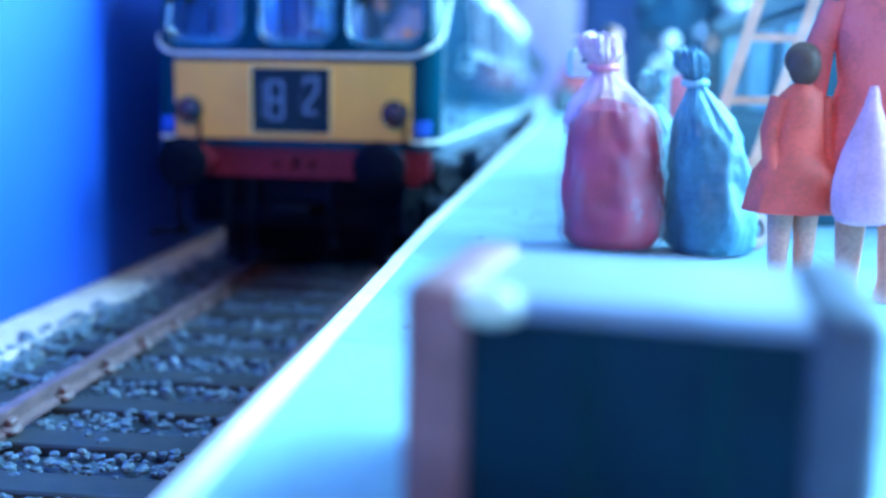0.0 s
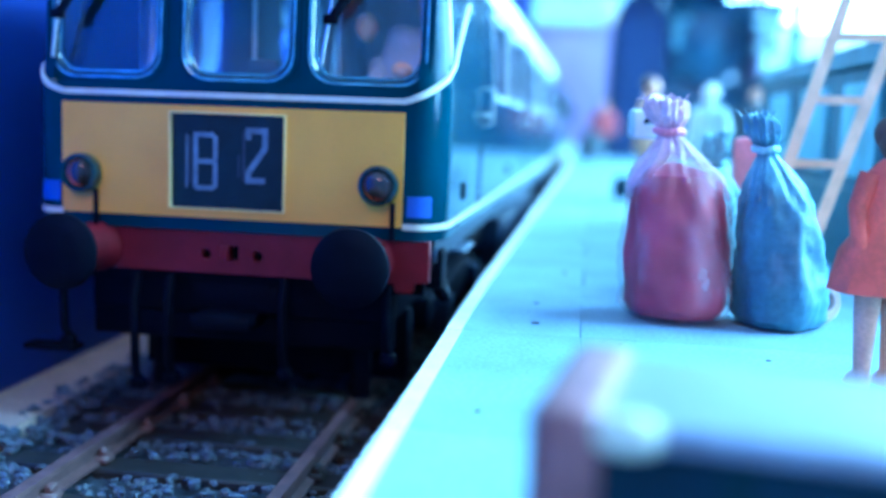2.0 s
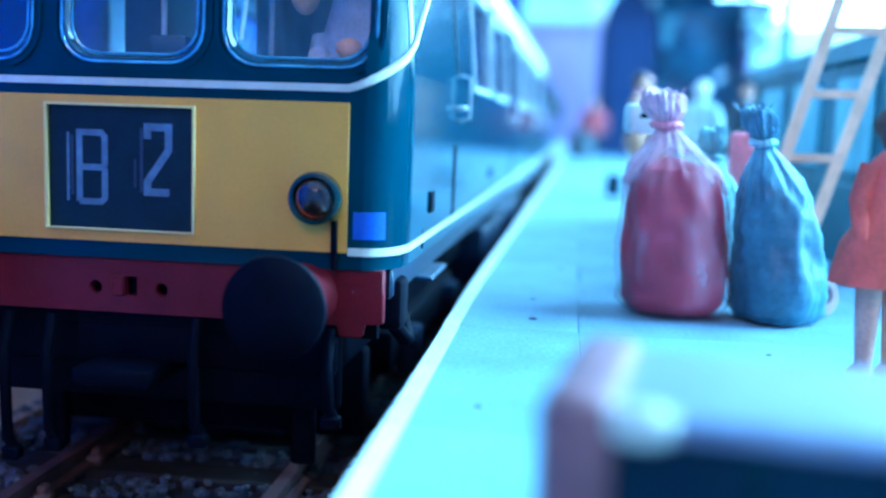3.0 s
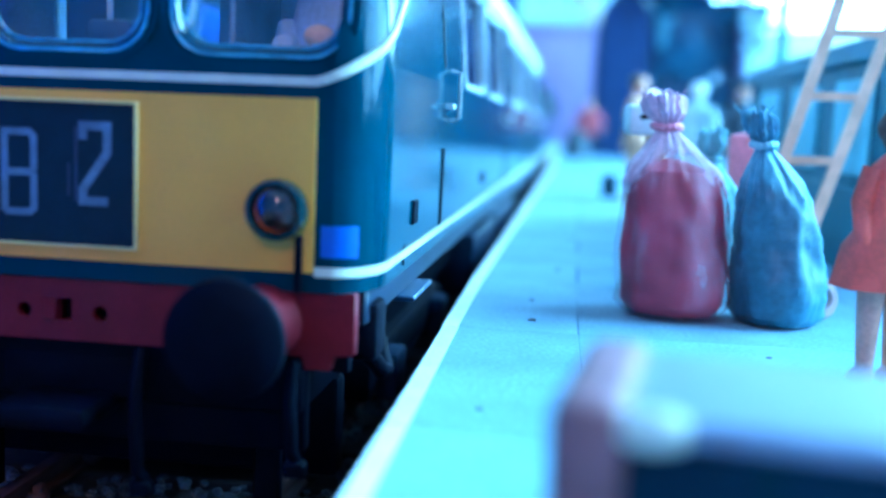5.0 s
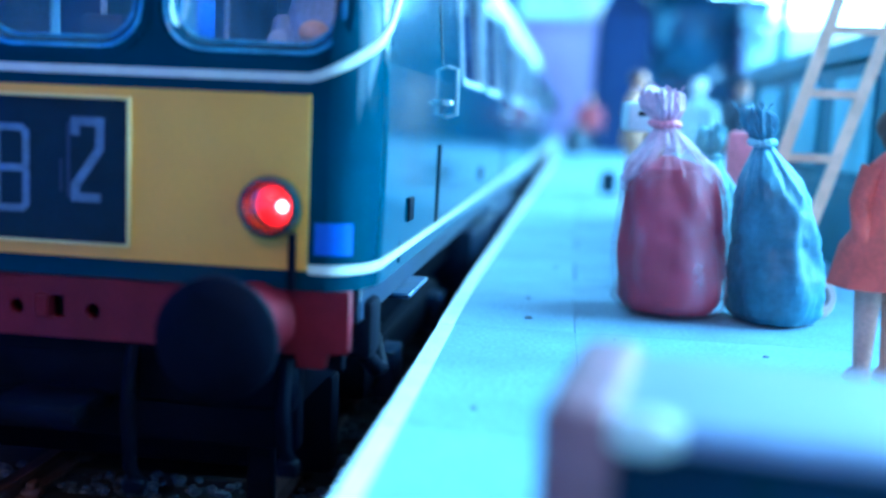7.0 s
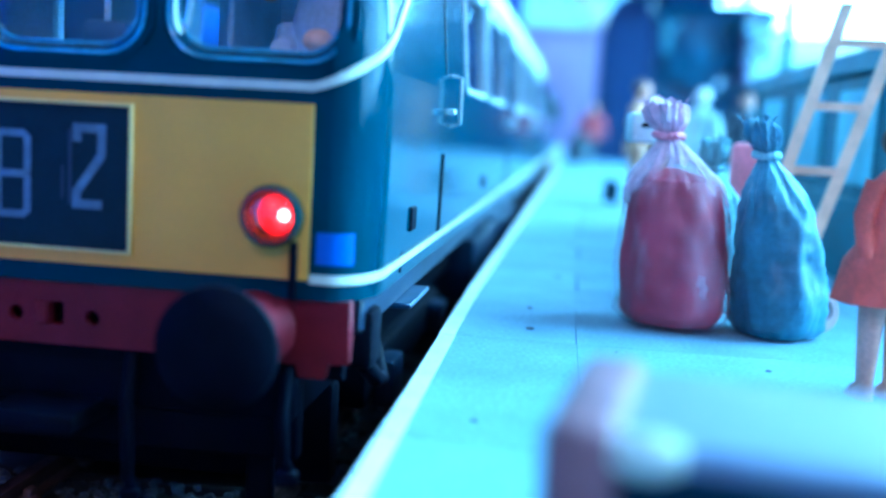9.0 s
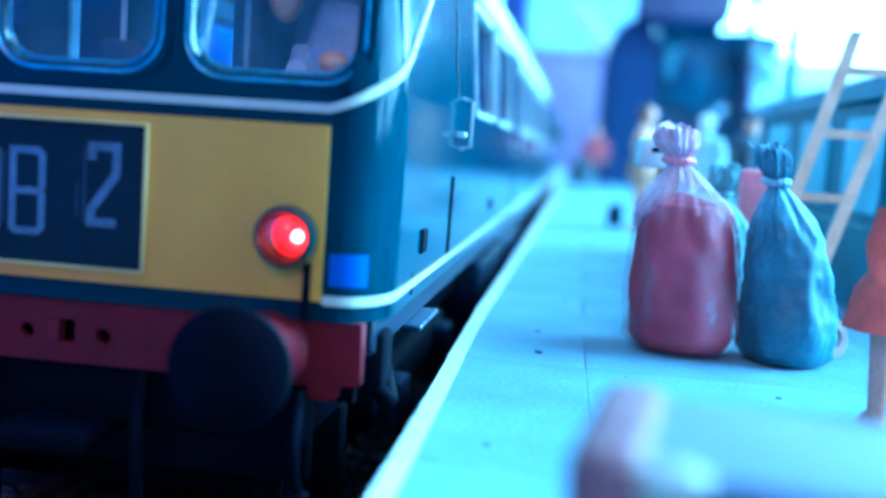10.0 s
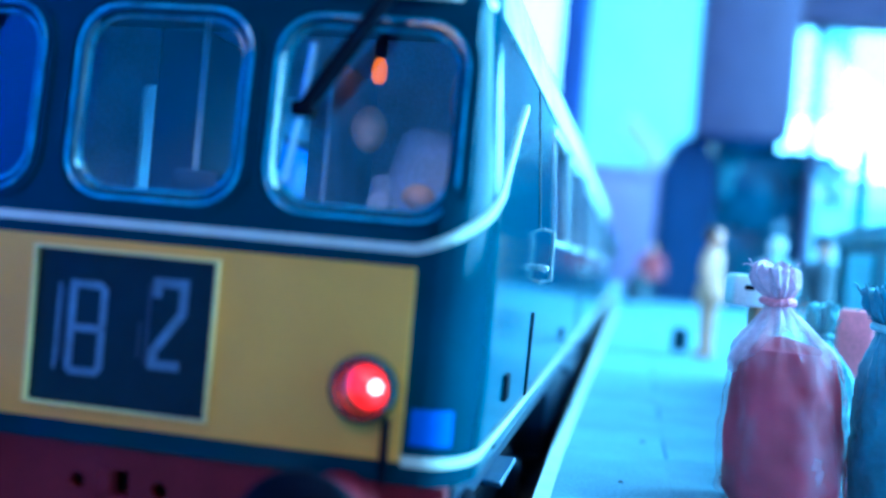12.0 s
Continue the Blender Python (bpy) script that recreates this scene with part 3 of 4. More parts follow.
    for i, p in enumerate(full):
        a, b = Vector(full[max(0, i - 1)]), Vector(full[min(len(full) - 1, i + 1)])
        d = (b - a).normalized()
        out = Vector((0, -1, 0)) if abs(p[0]) < 14.5 else Vector((math.copysign(min(1, (abs(p[0]) - 14.5) / 3), p[0]), -max(0.15, 1 - (abs(p[0]) - 14.5) / 3), 0)).normalized()
        q = d.cross(out).normalized() * 0.23
        P = Vector(p)
        rings.append([P - q - out * 0.7, P + q - out * 0.7, P + q + out * 0.12, P - q + out * 0.12])
    loft(bm, rings)
    part("sweeping_lining", bm, CREAM, car, "cream lining sweeping up round the cab corners")
    # rain strip and roof
    bm = bmesh.new()
    rings = []
    for k in range(33):
        a = -math.pi / 2 + math.pi * k / 32
        x = 17.0 * math.copysign(abs(math.sin(a)) ** 0.6, a)
        y = 0.55 + 4.0 * (1 - math.cos(a) ** 0.5) if k not in (0, 32) else 5.0
        rings.append([(x, y - 0.25, 40.1), (x, y - 0.25, 40.6), (x, y + 0.9, 40.6), (x, y + 0.9, 40.1)])
    loft(bm, rings)
    part("rain_strip", bm, CREAM, car)
    bm = bmesh.new()
    rings = []
    for y, f in ((0.9, 0.0), (1.4, 0.22), (2.6, 0.45), (5, 0.68), (9, 0.86), (14, 0.96), (20, 1.0), (L, 1.0)):
        w = 15.8 + 1.15 * min(1, y / 5)
        rings.append([(w * math.copysign(abs(math.cos(math.pi * k / 16)) ** 0.62, math.cos(math.pi * k / 16)), y, 41.5 + 7.2 * f * math.sin(math.pi * k / 16) ** 0.8) for k in range(17)])
    loft(bm, rings, closed=False)
    part("roof", bm, ROOFM, car, "grey domed roof, whitened for the window reflection")
    part("end_wall", boxed(-17, 17, L - 1, L, 16.6, 44), GREEN, car)
    # wipers
    for x in (11.6, -11.6, ):
        wi = part("wiper", tube(bmesh.new(), [(x + 1.6, -0.1, 41.2), (x + 0.6, -0.7, 39.6), (x - 3.0, -0.6, 34.2)], [0.34, 0.42, 0.42], 10), BLACK, car, "black windscreen wiper arm")
        part("wiper_blade", tube(bmesh.new(), [(x - 2.9, -0.25, 37.4), (x - 3.3, -0.3, 34.2), (x - 3.9, -0.15, 30.6)], 0.16, 8), HANDLEM, wi, "thin bright wiper blade")
        part("wiper_pivot", boxed(x - 3.7, x - 2.5, -1.0, -0.35, 33.7, 34.5, 0.2), BLACK, wi)
        part("wiper_motor", boxed(x + 0.2, x + 2.2, -0.9, 0.6, 40.4, 41.6, 0.3), BLACK, wi)
    # lamps
    shutters = []
    for x in (-12.75, 12.75):
        bm = bmesh.new()
        n = 28
        prof = [(1.28, 0.7), (1.62, 0.0), (1.66, -0.9), (1.58, -1.25), (1.36, -1.3), (1.28, -1.0)]
        loft(bm, [[(x + r * math.cos(2 * math.pi * k / n), y, 21.05 + r * math.sin(2 * math.pi * k / n)) for k in range(n)] for r, y in prof], caps=False)
        lamp = part("tail_lamp", bm, SHUTTERM, car, "round dark green tail lamp that comes on red")
        bm = bmesh.new()
        rings = []
        for r, y in ((1.3, -0.85), (1.28, -1.05), (1.0, -1.4), (0.55, -1.6), (0.05, -1.66), (0.05, -1.58), (0.53, -1.52), (0.95, -1.32), (1.2, -1.0), (1.2, -0.85)):
            rings.append([(x + r * math.cos(2 * math.pi * k / n), y, 21.05 + r * math.sin(2 * math.pi * k / n)) for k in range(n)])
        loft(bm, rings + rings[:1], caps=False)
        bmesh.ops.remove_doubles(bm, verts=bm.verts, dist=1e-5)
        part("lens", bm, LENS, lamp, "clear domed lens").visible_shadow = False
        bm = bmesh.new()
        loft(bm, [[(x + r * math.cos(2 * math.pi * k / n), y, 21.05 + r * math.sin(2 * math.pi * k / n)) for k in range(n)] for r, y in ((0.05, 1.7), (0.7, 1.6), (1.27, 1.15), (1.3, 0.95))], caps=False)
        part("reflector", bm, LED_RED, lamp, "red glowing reflector")
        bm = bmesh.new()
        bmesh.ops.create_uvsphere(bm, u_segments=16, v_segments=10, radius=0.36, matrix=Matrix.Translation((x + 0.2, 1.05, 20.95)))
        part("bulb", bm, LED_WHITE, lamp, "white hot bulb")
        # added shutter: hides the always glowing bulb until the lamp comes on
        sh = part("shutter", plate([(x + 1.34 * math.cos(2 * math.pi * k / n), 21.05 + 1.34 * math.sin(2 * math.pi * k / n)) for k in range(n)], [], 0.12, lambda u, w, d: (u, 0.55 + d - 0.62 + 0.6, w)), SHUTTERM, lamp, "added dark shutter hiding the glow until the lamp lights")
        shutters.append(sh)
        part("lamp_iron", boxed(x + 0.95, x + 1.35, -0.55, -0.1, 16.6, 19.7, 0.06, 1), BLACK, car)
    # buffer beam, buffers, gear
    beam = part("buffer_beam", plate([(-16.2, 12.3), (-14.2, 12.3), (-14.0, 13.0), (14.0, 13.0), (14.2, 12.3), (15.6, 12.3), (15.75, 13.1), (16.9, 13.2), (16.9, 16.6), (-16.9, 16.6)], [[(x + 0.45 * math.cos(a * math.pi / 8), 14.6 + 0.45 * math.sin(a * math.pi / 8)) for a in range(16)] for x in (-2.1, 2.4)] + [rrect(-0.1, 0.75, 14.1, 15.4, 0.05)], 1.0, lambda u, w, d: (u, 0.3 + d, w)), RED, car, "red buffer beam", smooth=False)
    part("socket", boxed(-0.9, -0.1, 0.1, 0.5, 14.1, 15.4, 0.08, 1), RED, beam)
    part("beam_backing", boxed(-16.4, 16.4, 1.4, 2.2, 12.0, 16.7), BLACK, car)
    for x in (-11.8, 11.8):
        bm = bmesh.new()
        n = 40
        loft(bm, [[(x + r * math.cos(2 * math.pi * k / n), y, 15.0 + r * math.sin(2 * math.pi * k / n)) for k in range(n)] for r, y in ((0.2, -6.65), (1.6, -6.55), (2.6, -6.35), (3.05, -6.05), (3.1, -5.7), (2.9, -5.5), (1.0, -5.3), (0.9, -3.0))])
        bu = part("buffer", bm, BLACK, car, "round black buffer")
        part("shank", tube(bmesh.new(), [(x, -3.2, 15.0), (x, -0.6, 15.0), (x, 0.4, 14.9)], [1.5, 1.75, 2.3], 20), RED, bu, "red buffer shank")
    for x, z0, z1 in ((-14.6, 6.5, 12.9), (-8.2, 3.2, 12.6), (-5.2, 4.0, 12.6), (4.8, 5.0, 12.8), (13.6, 6.8, 12.7)):
        bm = bmesh.new()
        tube(bm, [(x, 0.4, z1), (x, -0.4, z1 - 2.2), (x + 0.1, -0.3, z0 + 1), (x + 0.4, 0.2, z0)], 0.38, 10)
        hose = part("brake_hose", bm, BLACK, car)
        part("hose_end", boxed(x - 0.35, x + 0.9, -0.5, 0.4, z0 - 0.5, z0 + 0.4, 0.15, 1), BLACK, hose)
    part("coupling", boxed(-2.6, 2.6, -2.2, 2.6, 8.6, 9.8, 0.3), BLACK, car)
    part("step", boxed(-18.2, -13.5, -0.8, 1.2, 5.6, 6.1, 0.1, 1), BLACK, car)
    # black box added to keep light and view off the track behind
    part("bogie_headstock", boxed(-13.2, 13.2, 13.0, 15.2, 1.6, 8.6, 0.4), BLACK, car)
    for x in (-9.6, 9.6):
        part("lifeguard", boxed(x - 0.9, x + 0.9, 8.6, 9.4, 0.7, 9.0, 0.2, 1), BLACK, car)
    # black panel added for the shade under the beam; it blocks light
    part("front_skirt", boxed(-13.6, 13.6, 3.0, 4.2, 6.6, 12.9, 0.3), BLACK, car)
    part("drawgear", boxed(-4.2, 4.2, 1.6, 9.0, 9.4, 12.6, 0.4), BLACK, car)
    part("underframe", boxed(-13.5, 13.5, 2.5, L - 2, 9.0, 16.7, 0.4), BLACK, car)
    for s in (-1, 1):
        part("solebar", boxed(min(s * 16.0, s * 17.1), max(s * 16.0, s * 17.1), 2.6, L, 14.4, 16.6, 0.2, 1), UNDER, car)
        part("jumper_box", boxed(min(s * 15.2, s * 17.6), max(s * 15.2, s * 17.6), 3.4, 6.2, 12.2, 15.6, 0.4), BLACK, car)
        bm = bmesh.new()
        tube(bm, [(s * 16.2, 4.0, 13.5), (s * 17.6, 5.0, 11.4), (s * 17.4, 7.5, 10.8), (s * 16.5, 9.0, 12.6)], 0.55, 10)
        part("jumper_cable", bm, BLACK, car)
        for y0, y1 in ((13.0, 21.0), (82, 92), (139, 149)):
            part("footboard", boxed(min(s * 16.0, s * 18.2), max(s * 16.0, s * 18.2), y0, y1, 14.1, 14.5, 0.12, 1), STEPM, car)
        for y0, y1 in ((72, 108), (114, 150)):
            part("engine_box", boxed(min(s * 10.5, s * 16.4), max(s * 10.5, s * 16.4), y0, y1, 4.6, 12.5, 0.5), UNDER, car)
    for yc in (38.0, 192.0):
        bogie = part("bogie", boxed(-14.2, 14.2, yc - 19, yc + 19, 5.2, 8.8, 0.5), BLACK, car)
        for y in (yc - 13, yc + 13):
            for s in (-1, 1):
                wheel = bmesh.new()
                n = 36
                loft(wheel, [[(s * xx, y + r * math.cos(2 * math.pi * k / n), 6.3 + r * math.sin(2 * math.pi * k / n)) for k in range(n)] for r, xx in ((0.8, 10.4), (5.3, 10.2), (6.3, 10.1), (6.35, 8.2), (6.9, 8.0), (6.9, 7.4), (0.8, 7.4))])
                part("wheel", wheel, BLACK, bogie)
            part("axle", tube(bmesh.new(), [(-14, y, 6.3), (14, y, 6.3)], 0.9, 10), BLACK, bogie)
            for s in (-1, 1):
                part("axle_box", boxed(min(s * 13.8, s * 15.6), max(s * 13.8, s * 15.6), y - 2.2, y + 2.2, 4.4, 8.2, 0.4), UNDER, bogie)
    # cab inside
    part("cab_floor", boxed(-16.6, 16.6, 1.0, 226, 17.2, 18.0), CABDARK, car, smooth=False)
    part("desk", boxed(-15.0, 15.0, 1.9, 5.2, 24.0, 29.6, 0.5), CABDARK, car)
    part("ticket_box", boxed(0.6, 3.2, 2.4, 4.4, 29.6, 31.0, 0.3), CABDARK, car)
    part("ticket_box", boxed(3.4, 5.0, 2.6, 4.6, 29.6, 30.6, 0.3), CABDARK, car)
    part("bulkhead", plate([(-16.6, 18), (16.6, 18), (16.4, 42), (-16.4, 42)], [rrect(-2.6, 2.4, 18.5, 37.5, 0.6), rrect(-10.2, -7.6, 24.0, 37.8, 0.5), rrect(3.4, 6.2, 28.5, 37.8, 0.5)], 0.8, lambda u, w, d: (u, 19.0 + d, w)), CAB, car, "grey cab bulkhead", smooth=False)
    for x in (-10.6, -0.9):
        part("grab_pole", tube(bmesh.new(), [(x, 8.6, 18.0), (x, 8.6, 41.7)], 0.22, 8), CAB, car, "grey-blue upright cab pole")
    part("cab_cupboard", boxed(-4.6, -1.6, 10.0, 18.6, 18.0, 40.0, 0.2, 1), mat("navy_cab_door", (0.02, 0.05, 0.14), 0.5), car)
    part("partition", boxed(6.6, 7.0, 9.0, 18.8, 18.0, 38.5, 0.1, 1), CAB, car)
    for y in range(34, 220, 18):
        for x in (-11.0, 11.0):
            seat = bmesh.new()
            box(seat, x - 5.0, x + 5.0, y, y + 6.5, 18.0, 24.0, 0.6)
            box(seat, x - 5.0, x + 5.0, y + 5.6, y + 7.4, 23.5, 32.0, 0.6)
            part("passenger_seat", seat, BLUE_CLOTH, car)
    ds = boxed(9.8, 15.0, 10.0, 14.5, 18.0, 25.0, 0.5)
    box(ds, 9.8, 15.0, 14.0, 15.2, 24.5, 31.0, 0.5)
    part("driver_seat", ds, SEATM, car)
    bulb = tube(bmesh.new(), [(8.9, 11.5, 37.5), (8.9, 11.5, 37.8), (8.9, 11.5, 38.6), (8.9, 11.5, 39.0)], [0.25, 0.44, 0.44, 0.25], 14)
    part("cab_bulb", bulb, ORANGE, car, "small orange glowing bulb")
    part("bulb_socket", tube(bmesh.new(), [(8.9, 11.5, 39.0), (8.9, 11.5, 42)], 0.35, 10), CABDARK, car)
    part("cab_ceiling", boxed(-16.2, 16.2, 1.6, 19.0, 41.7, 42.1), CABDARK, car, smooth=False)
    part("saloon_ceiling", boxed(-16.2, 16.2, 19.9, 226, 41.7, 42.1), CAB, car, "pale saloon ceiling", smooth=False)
    for s in (-1, 1):
        part("saloon_lining", plate([(20.0, 18.2), (228, 18.2), (228, 41.5), (20.0, 41.5)], [rrect(c[0] - 0.4, c[1] + 0.4, c[2] - 0.4, c[3] + 0.4, 0.8) for c in cols], 0.3, lambda u, w, d, s=s: (s * (side_x(w) - 0.95 - d), u, w)), CAB, car, "pale inner wall lining", smooth=False)
    return car, shutters


def trailer():
    """The coach that follows the railcar."""
    t = thing("trailer_coach", "dark green trailer coach coupled behind the railcar", "train coach")
    y0, y1 = 240.0, 470.0
    part("gangway", boxed(-5, 5, 232.5, y0, 17, 38, 0.6), BLACK, t, "black folded gangway")
    sec = [(-17.4, 16.6), (-18.0, 22), (-18.0, 29), (-17.0, 41.5), (-14.5, 45.5), (-8, 48.2), (0, 48.8), (8, 48.2), (14.5, 45.5), (17.0, 41.5), (18.0, 29), (18.0, 22), (17.4, 16.6)]
    part("body", loft(bmesh.new(), [[(x, y, z) for x, z in sec] for y in (y0, y1)]), GREEN, t)
    for s in (-1, 1):
        for k in range(9):
            a = y0 + 10 + 24 * k
            part("side_window", boxed(min(s * 17.2, s * 17.95), max(s * 17.2, s * 17.95), a, a + 17, 30, 38.5, 0.2, 1), BLIND, t)
        part("lining", boxed(min(s * 17.3, s * 17.75), max(s * 17.3, s * 17.75), y0, y1, 17.3, 17.9), CREAM, t)
    part("underframe", boxed(-14, 14, y0 + 2, y1 - 2, 9, 16.7, 0.4), BLACK, t)
    for yc in (y0 + 38, y1 - 38):
        bogie = part("bogie", boxed(-14.2, 14.2, yc - 19, yc + 19, 5.2, 9.2, 0.5), BLACK, t)
        for y in (yc - 13, yc + 13):
            part("wheelset", tube(bmesh.new(), [(-9.8, y, 6.35), (-8.0, y, 6.35), (-7.9, y, 6.35), (7.9, y, 6.35), (8.0, y, 6.35), (9.8, y, 6.35)], [6.3, 6.3, 0.9, 0.9, 6.3, 6.3], 24), BLACK, bogie)
    return t


# ---- figures ----
def ring(cx, cy, z, rx, ry, n=14, wob=0.0, seed=0):
    return [(cx + rx * math.cos(2 * math.pi * k / n) * (1 + wob * math.sin(k * 2.4 + seed)), cy + ry * math.sin(2 * math.pi * k / n) * (1 + wob * math.cos(k * 3.1 + seed)), z) for k in range(n)]


def ball(bm, c, r, mi):
    """A smooth rounded lump."""
    vs = bmesh.ops.create_icosphere(bm, subdivisions=3, radius=1)["verts"]
    for v in vs:
        q = v.co.copy()
        v.co = Vector((c[0] + q.x * r[0] * (1 - 0.12 * max(0, -q.z)), c[1] + q.y * r[1], c[2] + q.z * r[2]))
    for f in {f for v in vs for f in v.link_faces}:
        f.material_index = mi


def figurine(name, label, x, y, mats, turn=0.0, h=23.0, skirt=False, hat=False, seated=False, hem=0.28, wide=1.0, slim=1.0):
    """A painted scale figure in one mesh. mats: legs, coat, skin, hair."""
    bm = bmesh.new()
    k = h / 23.0
    R = lambda *a, **q: [(p[0] * k, p[1] * k, p[2] * k) for p in ring(*a, **q)]
    for s in (-1, 1):
        loft(bm, [R(s * 1.3, 0.6, 0.0, 0.9, 1.7), R(s * 1.3, 0.3, 0.7, 0.85, 1.4), R(s * 1.25, 0, 1.3, 0.7, 0.8), R(s * 1.25, 0, 6, 1.0, 1.05), R(s * 1.1, 0, 11, 1.35, 1.3)], 0)
    z0 = 23 * hem if skirt else 9.5
    w0 = (3.6 if skirt else 2.5) * wide
    loft(bm, [R(0, 0, z0, w0, w0 * 0.8, wob=0.05), R(0, 0, z0 + 3.5, w0 * 0.86, w0 * 0.66, wob=0.04), R(0, 0, 13.5, 2.3 * wide, 1.7), R(0, 0, 16.5, 2.7 * wide * slim, 1.8), R(0, 0, 18.6, 2.6 * wide * slim, 1.6), R(0, 0, 19.4, 1.2, 1.0), R(0, 0, 19.7, 0.8, 0.8)], 1)
    for s in (-1, 1):
        q = k * wide * slim
        tube(bm, [(s * 2.5 * q, 0, 18.4 * k), (s * 3.4 * q, 0.2 * k, 15.5 * k), (s * 3.5 * q, -0.6 * k, 12.6 * k), (s * 3.3 * q, -1.6 * k, 10.8 * k)], [0.95 * k, 0.95 * k, 0.8 * k, 0.65 * k], 10, 1)
        bmesh.ops.create_icosphere(bm, subdivisions=2, radius=0.5 * k, matrix=Matrix.Translation((s * 3.3 * q, -1.8 * k, 10.4 * k)))
    for f in bm.faces:
        if f.material_index == 0 and f.calc_center_median().z > 9.7 * k and abs(f.calc_center_median().x) > 2.5 * k:
            f.material_index = 2
    ball(bm, (0, -0.15 * k, 21.2 * k), (1.4 * k, 1.5 * k, 1.85 * k), 2)
    ball(bm, (0, 0.35 * k, 21.75 * k), (1.6 * k, 1.5 * k, 1.6 * k), 3)
    if hat:
        loft(bm, [R(0, -0.4, 22.2, 1.9, 2.2), R(0, -0.3, 22.5, 1.9, 2.1), R(0, 0, 23.4, 2.1, 2.0), R(0, 0, 23.8, 1.7, 1.7)], 3)
    ob = part(name, bm, mats, None)
    ob.matrix_world = pose(x * MM, y * MM, TOP * MM, 0, 0, turn)
    return tagged(ob, label, "figurine")


def driver():
    """The seated driver figure in one mesh."""
    bm = bmesh.new()
    loft(bm, [ring(12.9, 10.6, 25.2, 2.6, 2.2), ring(13.0, 10.2, 28.5, 2.7, 2.0), ring(13.3, 9.9, 31.6, 3.0, 1.9), ring(13.5, 9.8, 33.4, 2.7, 1.7), ring(13.0, 9.6, 34.3, 1.9, 1.3), ring(12.4, 9.4, 34.7, 0.6, 0.6)], 0)
    for s in (-1, 1):
        tube(bm, [(13.0 + s * 2.6, 9.8, 31.4), (13.2 + s * 2.8, 8.6, 29.6), (12.8 + s * 2.0, 6.4, 30.2)], [0.95, 0.85, 0.6], 10, 0)
    ball(bm, (9.3, 8.8, 34.4), (1.05, 1.2, 1.35), 1)
    ball(bm, (14.6, 9.4, 36.4), (0.9, 0.9, 2.3), 2)
    ball(bm, (13.2, 5.6, 30.6), (0.9, 0.7, 0.7), 1)
    ob = part("driver_figure", bm, [mat("grey_blue_jacket", (0.40, 0.55, 0.82), 0.7), mat("pale_face_paint", (0.95, 0.60, 0.46), 0.6), mat("dull_rose_cap", (0.55, 0.38, 0.45), 0.6)])
    return tagged(ob, "painted driver figure in a grey jacket", "figurine")


